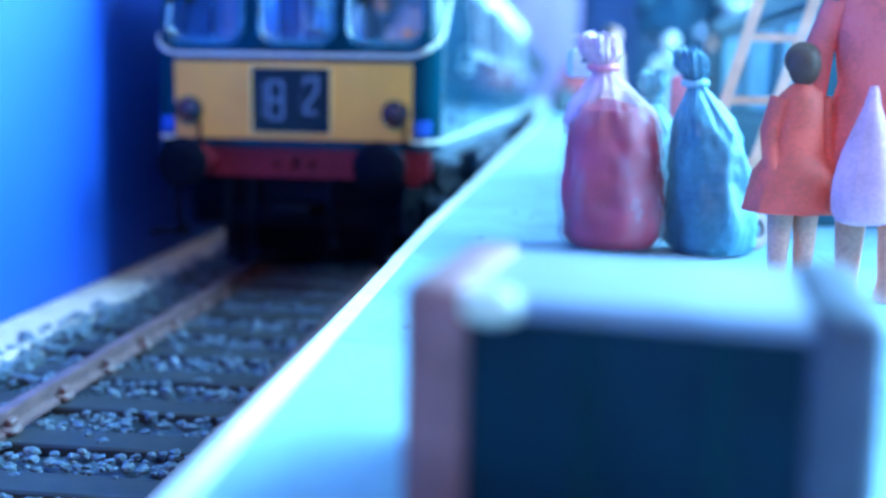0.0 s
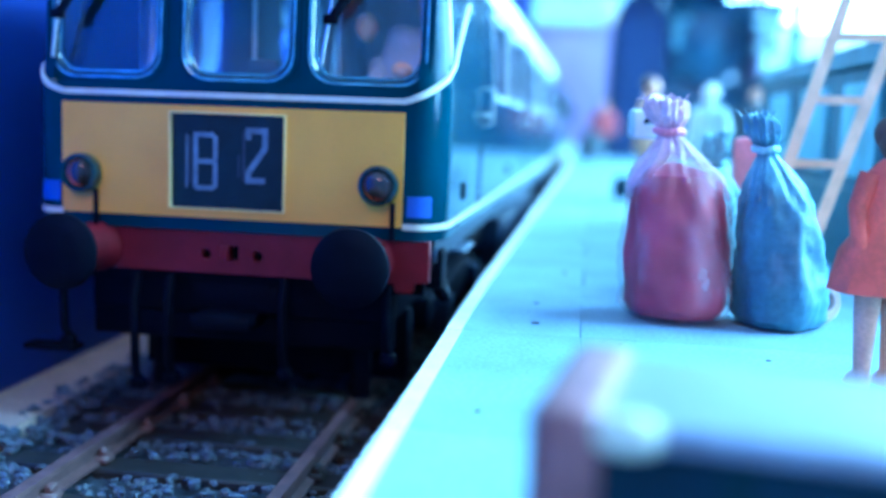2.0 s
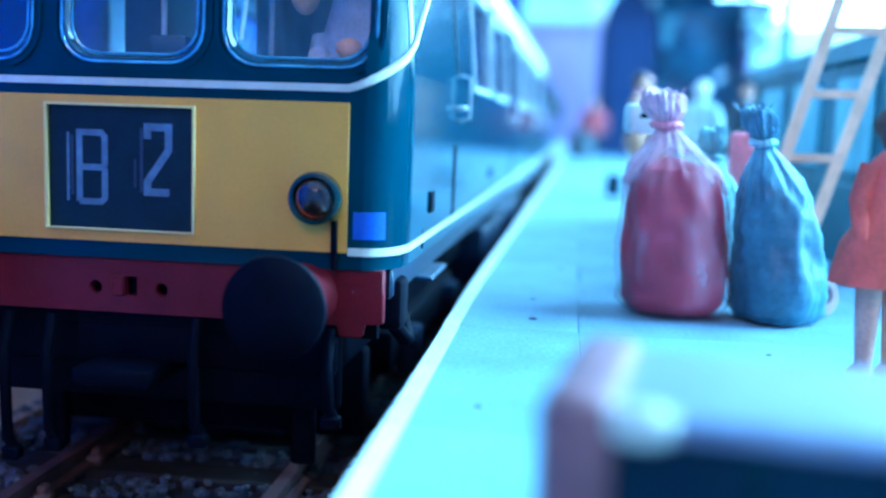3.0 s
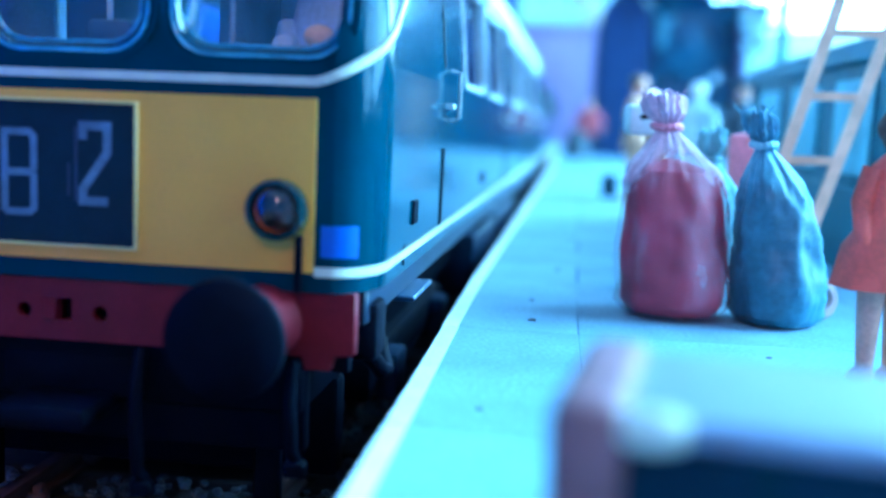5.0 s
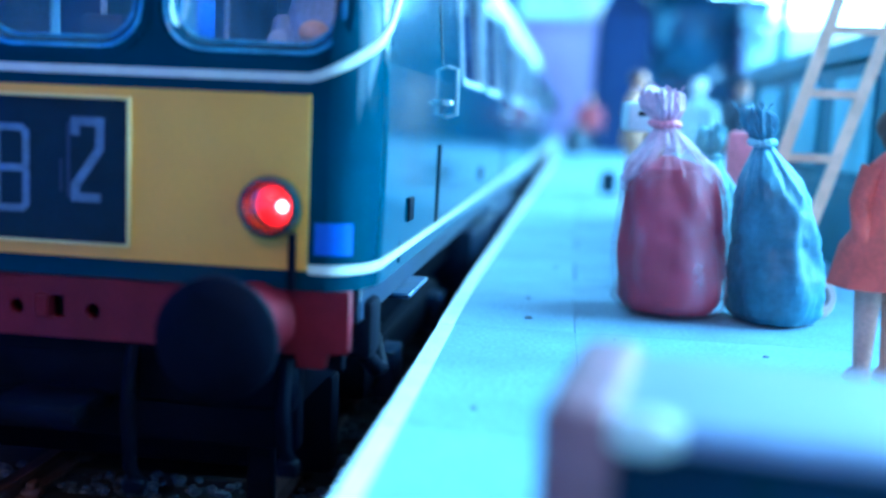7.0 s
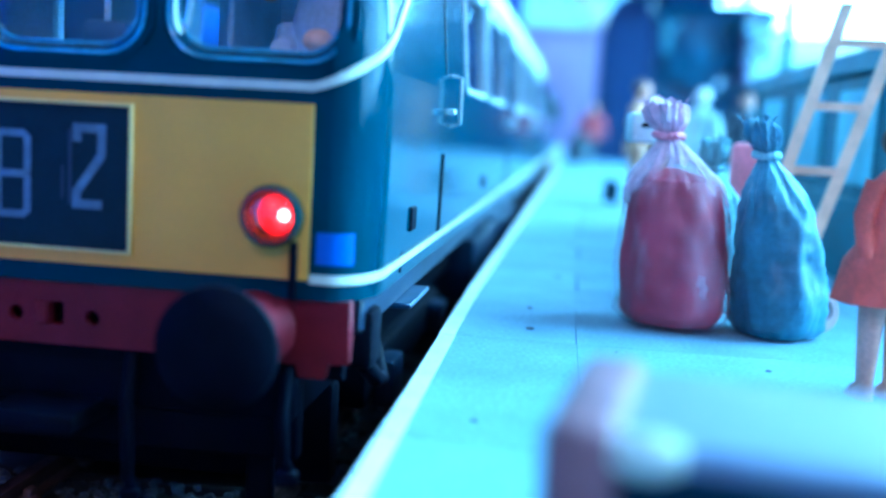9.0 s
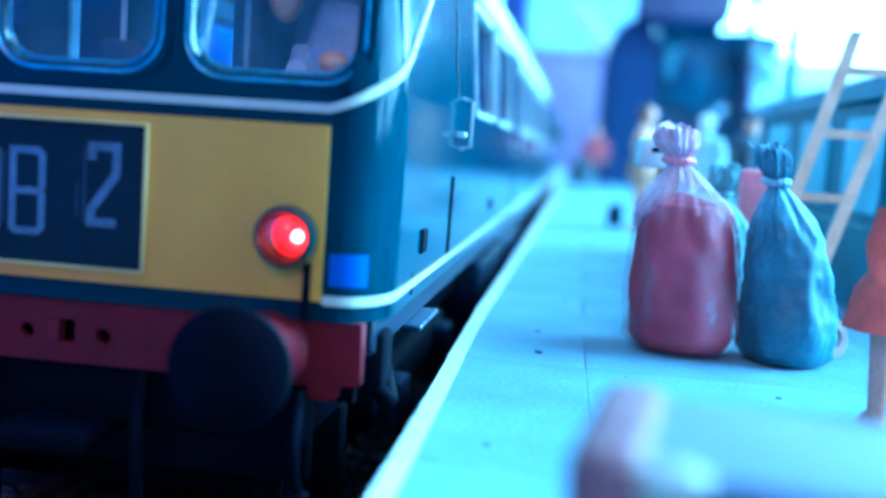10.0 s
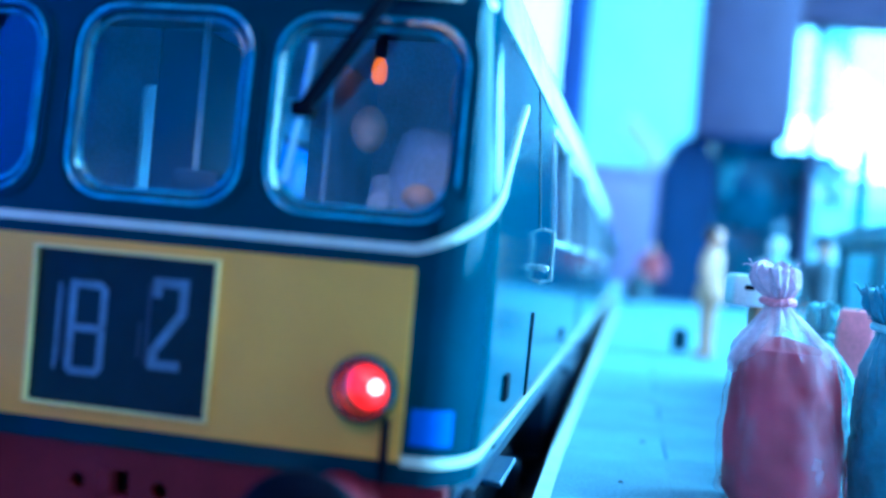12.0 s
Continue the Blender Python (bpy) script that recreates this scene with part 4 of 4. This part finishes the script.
# ---- sacks ----
def sack(name, label, x, y, h, rx, ry, film, fill, seed, lean=0.0, split=0.62, cone=0.0, tie=None):
    """A tied see-through plastic bag with its contents inside."""
    t = thing(name, label, "sack", pose(x * MM, y * MM, TOP * MM, 0, 0, 0), group="tied sacks on the platform")
    prof = [(0.0, 0.55), (0.012, 0.86), (0.05, 1.0), (0.16, 1.03), (0.26, 1.0), (0.36, 0.95), (0.44, 0.97), (0.53, 0.95), (0.6, 0.88), (0.66, 0.75), (0.71, 0.58), (0.76, 0.40), (0.80, 0.26), (0.825, 0.2), (0.845, 0.18), (0.862, 0.25), (0.89, 0.34), (0.93, 0.37), (0.97, 0.34), (0.985, 0.2), (0.97, 0.08)]

    fine = []
    for (f0, r0), (f1, r1) in zip(prof, prof[1:]):
        m = 4 if f1 - f0 > 0.04 else 2
        fine += [(f0 + (f1 - f0) * j / m, (r0 + (r1 - r0) * j / m) * (1 - cone * max(0.0, min(1.0, (f0 - 0.12) / 0.45)))) for j in range(m)]
    prof = fine + prof[-1:]

    def build(scale, top, lump):
        bm = bmesh.new()
        n = 72
        rings = []
        for f, r in prof:
            if f > top:
                break
            pleat = max(0.0, min(1.0, (f - 0.35) / 0.45))
            rg = []
            for k in range(n):
                a = 2 * math.pi * k / n
                q = Vector((math.cos(a) * 1.6, math.sin(a) * 1.6, f * 4 + seed))
                fold = 1 + 0.055 * pleat * math.sin(a * 11 + seed + 7 * noise.noise(q * 0.8)) + (0.38 if f > 0.85 else 0.05 * pleat) * noise.noise(q * 3) + lump * noise.noise(q * 1.1) + 0.035 * noise.noise(q * 3.2) + (0.045 * noise.noise(q * 5.5) + 0.022 * noise.noise(q * 13) if scale == 1.0 and f < 0.85 else 0)
                rr = r * fold * scale
                z = f * h * (1 if f > 0.03 else scale) + (0.9 * noise.noise(q * 2.2) if f > 0.9 else 0)
                rg.append((rx * rr * math.cos(a) + lean * f * f, ry * rr * math.sin(a), z + 0.03 + (1 - scale) * 2))
            rings.append(rg)
        if top < 1:
            keep = len(rings) - 1
            zt = rings[-1][0][2]
            for u in (0.85, 0.6, 0.35, 0.08):
                rings.append([(lean * top * top + (p[0] - lean * top * top) * u, p[1] * u, zt + (1 - u) * 1.0 + 1.3 * u * noise.noise(Vector((p[0] * 0.35, p[1] * 0.35, seed)))) for p in rings[len(rings) - 1 if u == 0.85 else keep]])
                keep = len(rings) - 2 if u == 0.85 else keep
        return loft(bm, rings)
    part("film", build(1.0, 2.0, 0.14), film, t, "crinkled translucent plastic film")
    part("filling", build(0.9, split, 0.14), fill, t)
    bm = bmesh.new()
    tube(bm, [(lean * 0.7 + rx * 0.235 * math.cos(a * math.pi / 8), ry * 0.235 * math.sin(a * math.pi / 8), h * 0.832 + 0.08 * math.sin(a)) for a in range(17)], 0.3, 8)
    part("tie", bm, tie or film, t)
    rs = random.Random(int(seed * 7))
    bm = bmesh.new()
    for k in range(26):
        a, f = rs.uniform(0, 6.283), rs.choice((0.85, 0.9, 0.97, 0.98))
        r = rx * (0.22 if f < 0.9 else 0.36)
        p = Vector((lean * f * f + r * math.cos(a), r * math.sin(a), h * f))
        d = Vector((math.cos(a) * rs.uniform(0.2, 1), math.sin(a), rs.uniform(-0.4, 1.0))) * rs.uniform(0.35, 0.9)
        tube(bm, [p, p + d * 0.5 + Vector((0, 0, 0.12)), p + d], [0.05, 0.04, 0.02], 4)
    part("loose_thread", bm, film, t, "frayed threads at the tied neck")
    return t


def things():
    red_film = film_mat("pink_plastic_film", (0.78, 0.45, 0.57), 17.7, 0.12, 0.84, 4.0)
    red_fill = mat("crimson_filling", (0.50, 0.014, 0.05), 0.6, stain=0.25, stain_size=4, grain=0.1, bump=0.2)
    blue_film = film_mat("blue_grey_plastic_film", (0.075, 0.23, 0.32), 16.4, 0.74, 0.95, 4.0)
    blue_fill = mat("slate_filling", (0.03, 0.11, 0.17), 0.6, stain=0.35, stain_size=4)
    green_film = mat("grey_green_plastic_film", (0.2, 0.42, 0.46), 0.4, stain=0.3, stain_size=2, alpha=0.8)
    sack("sack", "red plastic sack tied at the neck on the platform", 36.85, 27.9, 17.7, 4.45, 4.3, red_film, red_fill, 1.0, -1.9, 0.64, 0.02, mat("rose_red_tie", (0.85, 0.26, 0.34), 0.6))
    sack("sack", "grey-blue plastic sack tied at the neck beside the red one", 44.7, 27.0, 16.4, 3.6, 3.5, blue_film, blue_fill, 5.0, -2.8, 0.7, 0.14, mat("pale_blue_tie", (0.3, 0.55, 0.62), 0.6))
    sack("sack", "small grey-green sack behind the red and blue sacks", 40.3, 36.5, 14.6, 3.2, 2.9, green_film, blue_fill, 9.0, 0.0, 0.5)
    coil = thing("cord_coil", "small tan coil of cord lying against the blue sack", "cord", pose(48.3 * MM, 29.5 * MM, (TOP + 1.75) * MM, 78, 0, 25))
    for r, z in ((1.5, -0.3), (1.45, 0.1), (1.05, 0.25)):
        part("turn", tube(bmesh.new(), [(r * math.cos(a * math.pi / 12), r * math.sin(a * math.pi / 12), z) for a in range(25)], 0.3, 8, caps=False), mat("tan_pink_cord", (0.5, 0.3, 0.28), 0.8), coil)
    # luggage trunk close to the edge
    tr = thing("travel_chest", "navy travel chest with mauve-brown ends and glare-paled lid", "chest", pose(35.0 * MM, -23.6 * MM, TOP * MM, 0, 0, -9))
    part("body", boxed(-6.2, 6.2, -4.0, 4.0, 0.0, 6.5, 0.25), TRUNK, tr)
    part("lid", boxed(-5.6, 5.6, -4.2, 4.2, 6.5, 7.2, 0.35, 3), LIDM, tr, "grey lid with window glare in its colour")
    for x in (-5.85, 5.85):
        part("corner_post", boxed(x - 1.05, x + 1.05, -4.4, 4.4, 0.0, 7.5, 0.55, 3), LEATHER if x < 0 else SHADE, tr, "mauve-brown leather end" if x < 0 else "leather end with shade put into its grey")
    # white lump added in place of a blurred highlight on the chest
    bm = bmesh.new()
    bmesh.ops.create_uvsphere(bm, u_segments=18, v_segments=10, radius=0.8, matrix=Matrix.LocRotScale((-4.2, -3.95, 6.85), None, (1.4, 0.6, 0.75)))
    part("clasp", bm, CREAM, tr, "white rounded lump standing in for a highlight")
    for x in (-1.2, 2.6):
        part("strap", boxed(x - 0.35, x + 0.35, -4.12, -3.9, 0.1, 6.4, 0.08, 1), mat("dark_teal_strap", (0.001, 0.026, 0.036), 0.7, spec=0.1), tr)
    # figures
    coat = mat("orange_red_coat", (0.98, 0.11, 0.07), 0.6, stain=0.35, stain_size=3)
    rose = mat("rose_red_coat", (0.98, 0.15, 0.13), 0.65, stain=0.35, stain_size=3)
    brown = mat("brown_hair", (0.12, 0.05, 0.03), 0.6)
    tan = mat("tan_suit", (0.80, 0.38, 0.22), 0.7)
    mint = mat("pale_mint_coat", (0.62, 0.8, 0.8), 0.7)
    dark = mat("dark_uniform", (0.03, 0.05, 0.07), 0.6)
    white = mat("white_cloth", (0.82, 0.82, 0.82), 0.7)
    pinkbag = mat("pale_pink_cloth", (0.92, 0.40, 0.50), 0.7)
    pinkbox = mat("rose_parcel_paper", (0.85, 0.22, 0.26), 0.7)
    figurine("figurine", "small painted girl figure in an orange-red coat", 47.0, 9.4, [SKIN, coat, brown, brown], turn=15, h=16.0, skirt=True, hem=0.36, wide=1.25, slim=0.62)
    figurine("figurine", "painted woman figure in a rose-red coat", 52.2, 10.6, [SKIN, rose, SKIN, brown], turn=-15, h=23.5, skirt=True, hem=0.3, wide=1.15)
    bag = part("shopping_bag", loft(bmesh.new(), [ring(0, 0, z, 1.9 * w, 1.35 * w, n=36, wob=0.05) for z, w in ((0, 0.55), (0.2, 0.82), (0.7, 0.97), (1.8, 1.02), (3.0, 0.95), (4.2, 0.8), (5.4, 0.58), (6.4, 0.38), (7.2, 0.22), (8.2, 0.12))]), pinkbag)
    bag.matrix_world = pose(50.4 * MM, 6.4 * MM, (TOP + 5.4) * MM)
    tagged(bag, "pale pink cloth bag carried by the rose-coated figure", "bag")
    figurine("figurine", "painted man figure in a tan suit", 42.0, 152, [tan, tan, SKIN, brown], turn=70, h=24.6, wide=1.3)
    figurine("figurine", "painted figure in a pale mint coat", 53.2, 150, [white, mint, white, white], turn=-30, h=23.5, skirt=True, hem=0.2)
    figurine("figurine", "painted figure in a dark uniform and cap", 62.0, 152, [dark, dark, SKIN, dark], turn=25, h=24.0, hat=True, wide=1.25)
    c = part("suitcase", boxed(-1.6, 1.6, -0.9, 0.9, 0, 4.6, 0.4), TRUNK)
    c.matrix_world = pose(37.6 * MM, 160 * MM, TOP * MM, 0, 0, 20)
    tagged(c, "dark suitcase beside the tan figure", "suitcase")
    # toy parcel stack beyond the sacks
    crate = thing("parcel", "white parcel on a brown crate behind the red sack", "parcel", pose(34.5 * MM, 35.4 * MM, TOP * MM, 0, 0, 8))
    part("crate", boxed(0.2, 1.6, -1.4, 1.4, 0, 14.0, 0.4), tan, crate)
    part("white_box", boxed(-1.7, 1.2, -1.5, 1.5, 14.0, 16.5, 0.4), white, crate)
    part("knot", boxed(-0.9, -0.1, -1.85, -1.6, 15.3, 15.7, 0.1, 1), BLACK, crate)
    p2 = part("parcel", boxed(-1.4, 1.4, -1.4, 1.4, 0, 14.4, 0.5), pinkbox)
    p2.matrix_world = pose(43.7 * MM, 40.5 * MM, TOP * MM, 0, 0, -8)
    tagged(p2, "tall pink parcel behind the blue sack", "parcel")
    # ladder
    lad = thing("ladder", "pale wooden ladder leaning on the teal kiosk", "ladder")
    foot_l, foot_r, top_l, top_r = Vector((44.5, 43.6, TOP)), Vector((49.0, 43.6, TOP)), Vector((52.2, 45.6, 39.0)), Vector((57.5, 45.6, 39.0))
    for a, b in ((foot_l, top_l), (foot_r, top_r)):
        bm = bmesh.new()
        loft(bm, [[p + Vector(o) for o in ((-0.55, -0.35, 0), (0.55, -0.35, 0), (0.55, 0.35, 0), (-0.55, 0.35, 0))] for p in (a, b)])
        part("stile", bm, WOODP, lad)
    for z in (17.9, 23.7, 29.6, 35.4):
        f = (z - TOP) / (39 - TOP)
        a, b = foot_l.lerp(top_l, f), foot_r.lerp(top_r, f)
        bm = bmesh.new()
        loft(bm, [[p + Vector(o) for o in ((0, -0.25, -0.4), (0, 0.25, -0.4), (0, 0.25, 0.4), (0, -0.25, 0.4))] for p in (a, b)])
        part("rung", bm, WOODP, lad)
    # kiosk at the ladder
    ki = thing("kiosk", "teal timber kiosk with glazed front", "kiosk", pose(58.5 * MM, 47.5 * MM, TOP * MM))
    for x, y in ((0, 0), (40, 0), (0, 70), (40, 70)):
        part("corner_post", boxed(x - 1, x + 1, y - 1, y + 1, 0, 24, 0.2, 1), TEAL, ki)
    part("panel", boxed(1, 39, -0.5, 0.5, 0, 9, 0.1, 1), TEAL, ki)
    part("panel", boxed(-0.5, 0.5, 1, 69, 0, 9, 0.1, 1), TEAL, ki)
    for k in range(7):
        part("plank", boxed(-0.4, 0.3, 1 + 9.72 * k, 10.6 + 9.72 * k, 9.1, 22, 0.15, 1), TEAL, ki)
    for k in range(2):
        wf = part("window_frame", rim(rrect(19 * k + 1.2, 19 * k + 19.0, 9.2, 22, 0.2), rrect(19 * k + 2.4, 19 * k + 17.8, 10.4, 20.8, 0.2), 0.8, lambda u, w, d: (u, -0.4 + d, w)), TEAL, ki, smooth=False)
        part("pane", plate(rrect(19 * k + 2.3, 19 * k + 17.9, 10.3, 20.9, 0.2), [], 0.2, lambda u, w, d: (u, d - 0.1, w)), GLASS, wf, smooth=False)
    pale = mat("pale_cyan_blind", (0.25, 0.6, 0.66), 0.5)
    for k in range(3):
        part("blind", boxed(-0.9, -0.4, 5 + 22 * k, 19 + 22 * k, 10.5, 20.5, 0.2, 1), pale, ki, "pale cyan window blind")
    part("fascia", boxed(-1.5, 41.5, -1.5, 71.5, 22, 24.4, 0.3, 1), TEAL, ki)
    # figure in red with luggage, far along
    figurine("figurine", "painted figure in a dull red coat far along the platform", 38.6, 400, [dark, mat("dull_red_coat", (0.5, 0.06, 0.07), 0.7), SKIN, brown], turn=10, h=25.5, wide=1.35)
    lug = part("kit_bag", loft(bmesh.new(), [ring(0, 0, 0, 4.2, 3.6, wob=0.12), ring(0, 0, 6, 4.6, 3.8, wob=0.12), ring(0.5, 0, 11, 3.2, 2.8, wob=0.1), ring(0.5, 0, 13, 1.2, 1.0)]), dark)
    lug.matrix_world = pose(32.6 * MM, 396 * MM, TOP * MM)
    tagged(lug, "dark kit bag standing beside the red figure", "bag")
    # lamp post
    lp = thing("lamp_post", "green iron lamp post with a white lantern", "lamp post", pose(76.0 * MM, 190 * MM, TOP * MM))
    part("post", tube(bmesh.new(), [(0, 0, 0), (0, 0, 3), (0, 0, 4), (0, 0, 46)], [2.2, 2.0, 1.4, 1.3], 12), mat("sea_green_iron", (0.005, 0.2, 0.2), 0.5), lp)
    # glow added for the white burst of window light behind the foliage
    part("lantern", loft(bmesh.new(), [ring(0, 0, 46, 1.8, 1.8, 8), ring(0, 0, 56, 4.2, 4.2, 8), ring(0, 0, 60, 0.6, 0.6, 8)]), mat("window_burst_glow", (0.85, 0.97, 1.0), 0.5, stain=0, grain=0, glow=2.0), lp, "white lantern glowing for the window light behind it")
    basket(lp)


def basket(post):
    """A hanging basket of pale flowers on an arm of the lamp post."""
    part("arm", tube(bmesh.new(), [(0, 0, 41), (-3, 0, 42.5), (-6, 0, 42)], 0.5, 8), mat("sea_green_arm", (0.005, 0.2, 0.2), 0.5), post)
    rs = random.Random(8)
    bm = bmesh.new()
    for k in range(90):
        a, r, z = rs.uniform(0, 6.283), rs.uniform(0.5, 4.2), rs.uniform(-5.5, 3.5)
        r *= 1 - 0.06 * abs(z)
        bmesh.ops.create_icosphere(bm, subdivisions=1, radius=rs.uniform(0.5, 1.1), matrix=Matrix.Translation((-6 + r * math.cos(a), r * math.sin(a), 38 + z)))
    part("flower_basket", bm, mat("pale_flowers", (0.55, 0.72, 0.68), 0.7, stain=0.4, stain_size=2), post, "bushy pale hanging flower basket")


def far_end():
    # buildings that close the end of the platform
    ew = thing("end_building", "lavender rendered building across the platform end", "building", pose(0, 0, TOP * MM))
    part("wall", boxed(-8, 130, 700, 720, -1, 84, 0.5), LAVENDER, ew)
    part("coping", boxed(-10, 132, 698, 722, 84, 87, 0.5), LAVENDER, ew)
    pi = part("pier", boxed(-30, -9, 690, 720, -4.2, 330, 1), mat("blue_violet_card", (0.03, 0.05, 0.2), 0.8))
    tagged(pi, "tall blue-violet card pier at the end of the line", "pier")
    bn = part("banner", boxed(-24, 24, -1, 1, -7, 7, 0.5), CREAM)
    bn.matrix_world = pose(38 * MM, 708 * MM, 115 * MM, 0, 48, 0)
    tagged(bn, "white card banner slanting over the lavender building", "banner")
    # dark hood
    ar = thing("hood", "tall dark navy rounded hood behind the figures", "shelter", pose(54 * MM, 440 * MM, TOP * MM))
    arch = lambda r, top, y: [(r * math.cos(math.pi * k / 24), y, 58 + top * math.sin(math.pi * k / 24)) for k in range(25)] + [(-r, y, 0), (r, y, 0)]
    part("shell", loft(bmesh.new(), [arch(12.5, 20, 0), arch(12.5, 20, 60)]), NAVY, ar)
    part("door", loft(bmesh.new(), [arch(10.5, 17, -1.2), arch(10.5, 17, -0.02)]), NAVY, ar)
    en = thing("stationary_engine", "dark teal iron engine under a mauve bridge", "engine", pose(90 * MM, 450 * MM, TOP * MM))
    part("frame", boxed(-23, 23, 0, 40, 0, 36, 1.5), DARKTEAL, en)
    n = 32
    part("boiler", loft(bmesh.new(), [[(r * math.cos(2 * math.pi * k / n) - 4, y, 54 + r * math.sin(2 * math.pi * k / n)) for k in range(n)] for r, y in ((3, -3), (15, -3), (17.5, -2), (18, 0), (18, 40))]), DARKTEAL, en)
    part("smokebox_door", loft(bmesh.new(), [[(r * math.cos(2 * math.pi * k / n) - 4, y, 54 + r * math.sin(2 * math.pi * k / n)) for k in range(n)] for r, y in ((2, -5), (7, -4.6), (9, -3))]), DARKTEAL, en)
    for x in (-14, 12):
        part("lamp", boxed(x - 2.5, x + 2.5, -4, 2, 70, 76, 1), FRAME_ALU, en)
    for x in (-20, 19):
        part("side_tank", boxed(x - 4, x + 4, 0, 40, 36, 70, 1), DARKTEAL, en)
    part("canopy", boxed(-24, 31, -2, 40, 66, 76, 0.8), DARKTEAL, en)
    rs = random.Random(3)
    fit_mats = [TEAL, FRAME_ALU, DARKTEAL, mat("pale_teal_pipe", (0.12, 0.35, 0.42), 0.5)]
    for i in range(14):
        x, z = rs.uniform(-20, 20), rs.uniform(8, 70)
        part("pipe", tube(bmesh.new(), [(x, -2, z), (x + rs.uniform(-6, 6), -3.5, z + rs.uniform(3, 12)), (x + rs.uniform(-6, 6), -2, z + rs.uniform(10, 18))], rs.uniform(0.7, 1.8), 10), fit_mats[i % 4], en)
    br = thing("bridge", "mauve-grey card bridge pier and girder", "bridge", pose(76 * MM, 430 * MM, TOP * MM))
    part("pier", boxed(-22, 21, 0, 30, 79, 230, 1), MAUVE, br)
    part("girder", boxed(21, 420, 2, 28, 134, 230, 1), MAUVE, br)
    part("bearing", boxed(-19, 18, 1, 29, 76, 79, 0.5), NAVY, br)
    part("support", boxed(31, 34, 8, 22, -0.9, 134, 1), MAUVE, br)
    part("abutment", boxed(405, 420, 4, 26, -911, 134, 1), MAUVE, br)


room()
layout()
grit()
CAR, SHUTTERS = railcar()
TRAILER = trailer()
DRIVER = driver()
things()
far_end()


# the train stands on a slight bend, turned towards the platform
HEADING, DIP = -0.8, -0.3


def motions():
    rows = [(0, 64.6), (0.5, 56.6), (1, 46.9), (1.5, 37.1), (2, 27.3), (2.5, 18.1), (3, 8.6), (3.2, 5.5), (3.6, 1.4), (4.0, 0.1), (4.4, 0.0), (12, 0.0)]
    for ob in (CAR, TRAILER, DRIVER):
        walk(ob, [(t, pose(0, y * MM, 0, DIP, 0, HEADING)) for t, y in rows])
    # added shutters slide away, which makes the lamps appear to light
    for sh in SHUTTERS:
        walk(sh, [(0, pose(0, 0, 0)), (6.3, pose(0, 0, 0)), (6.4, pose(0, 0, -3.1 * MM)), (12, pose(0, 0, -3.1 * MM))])


motions()
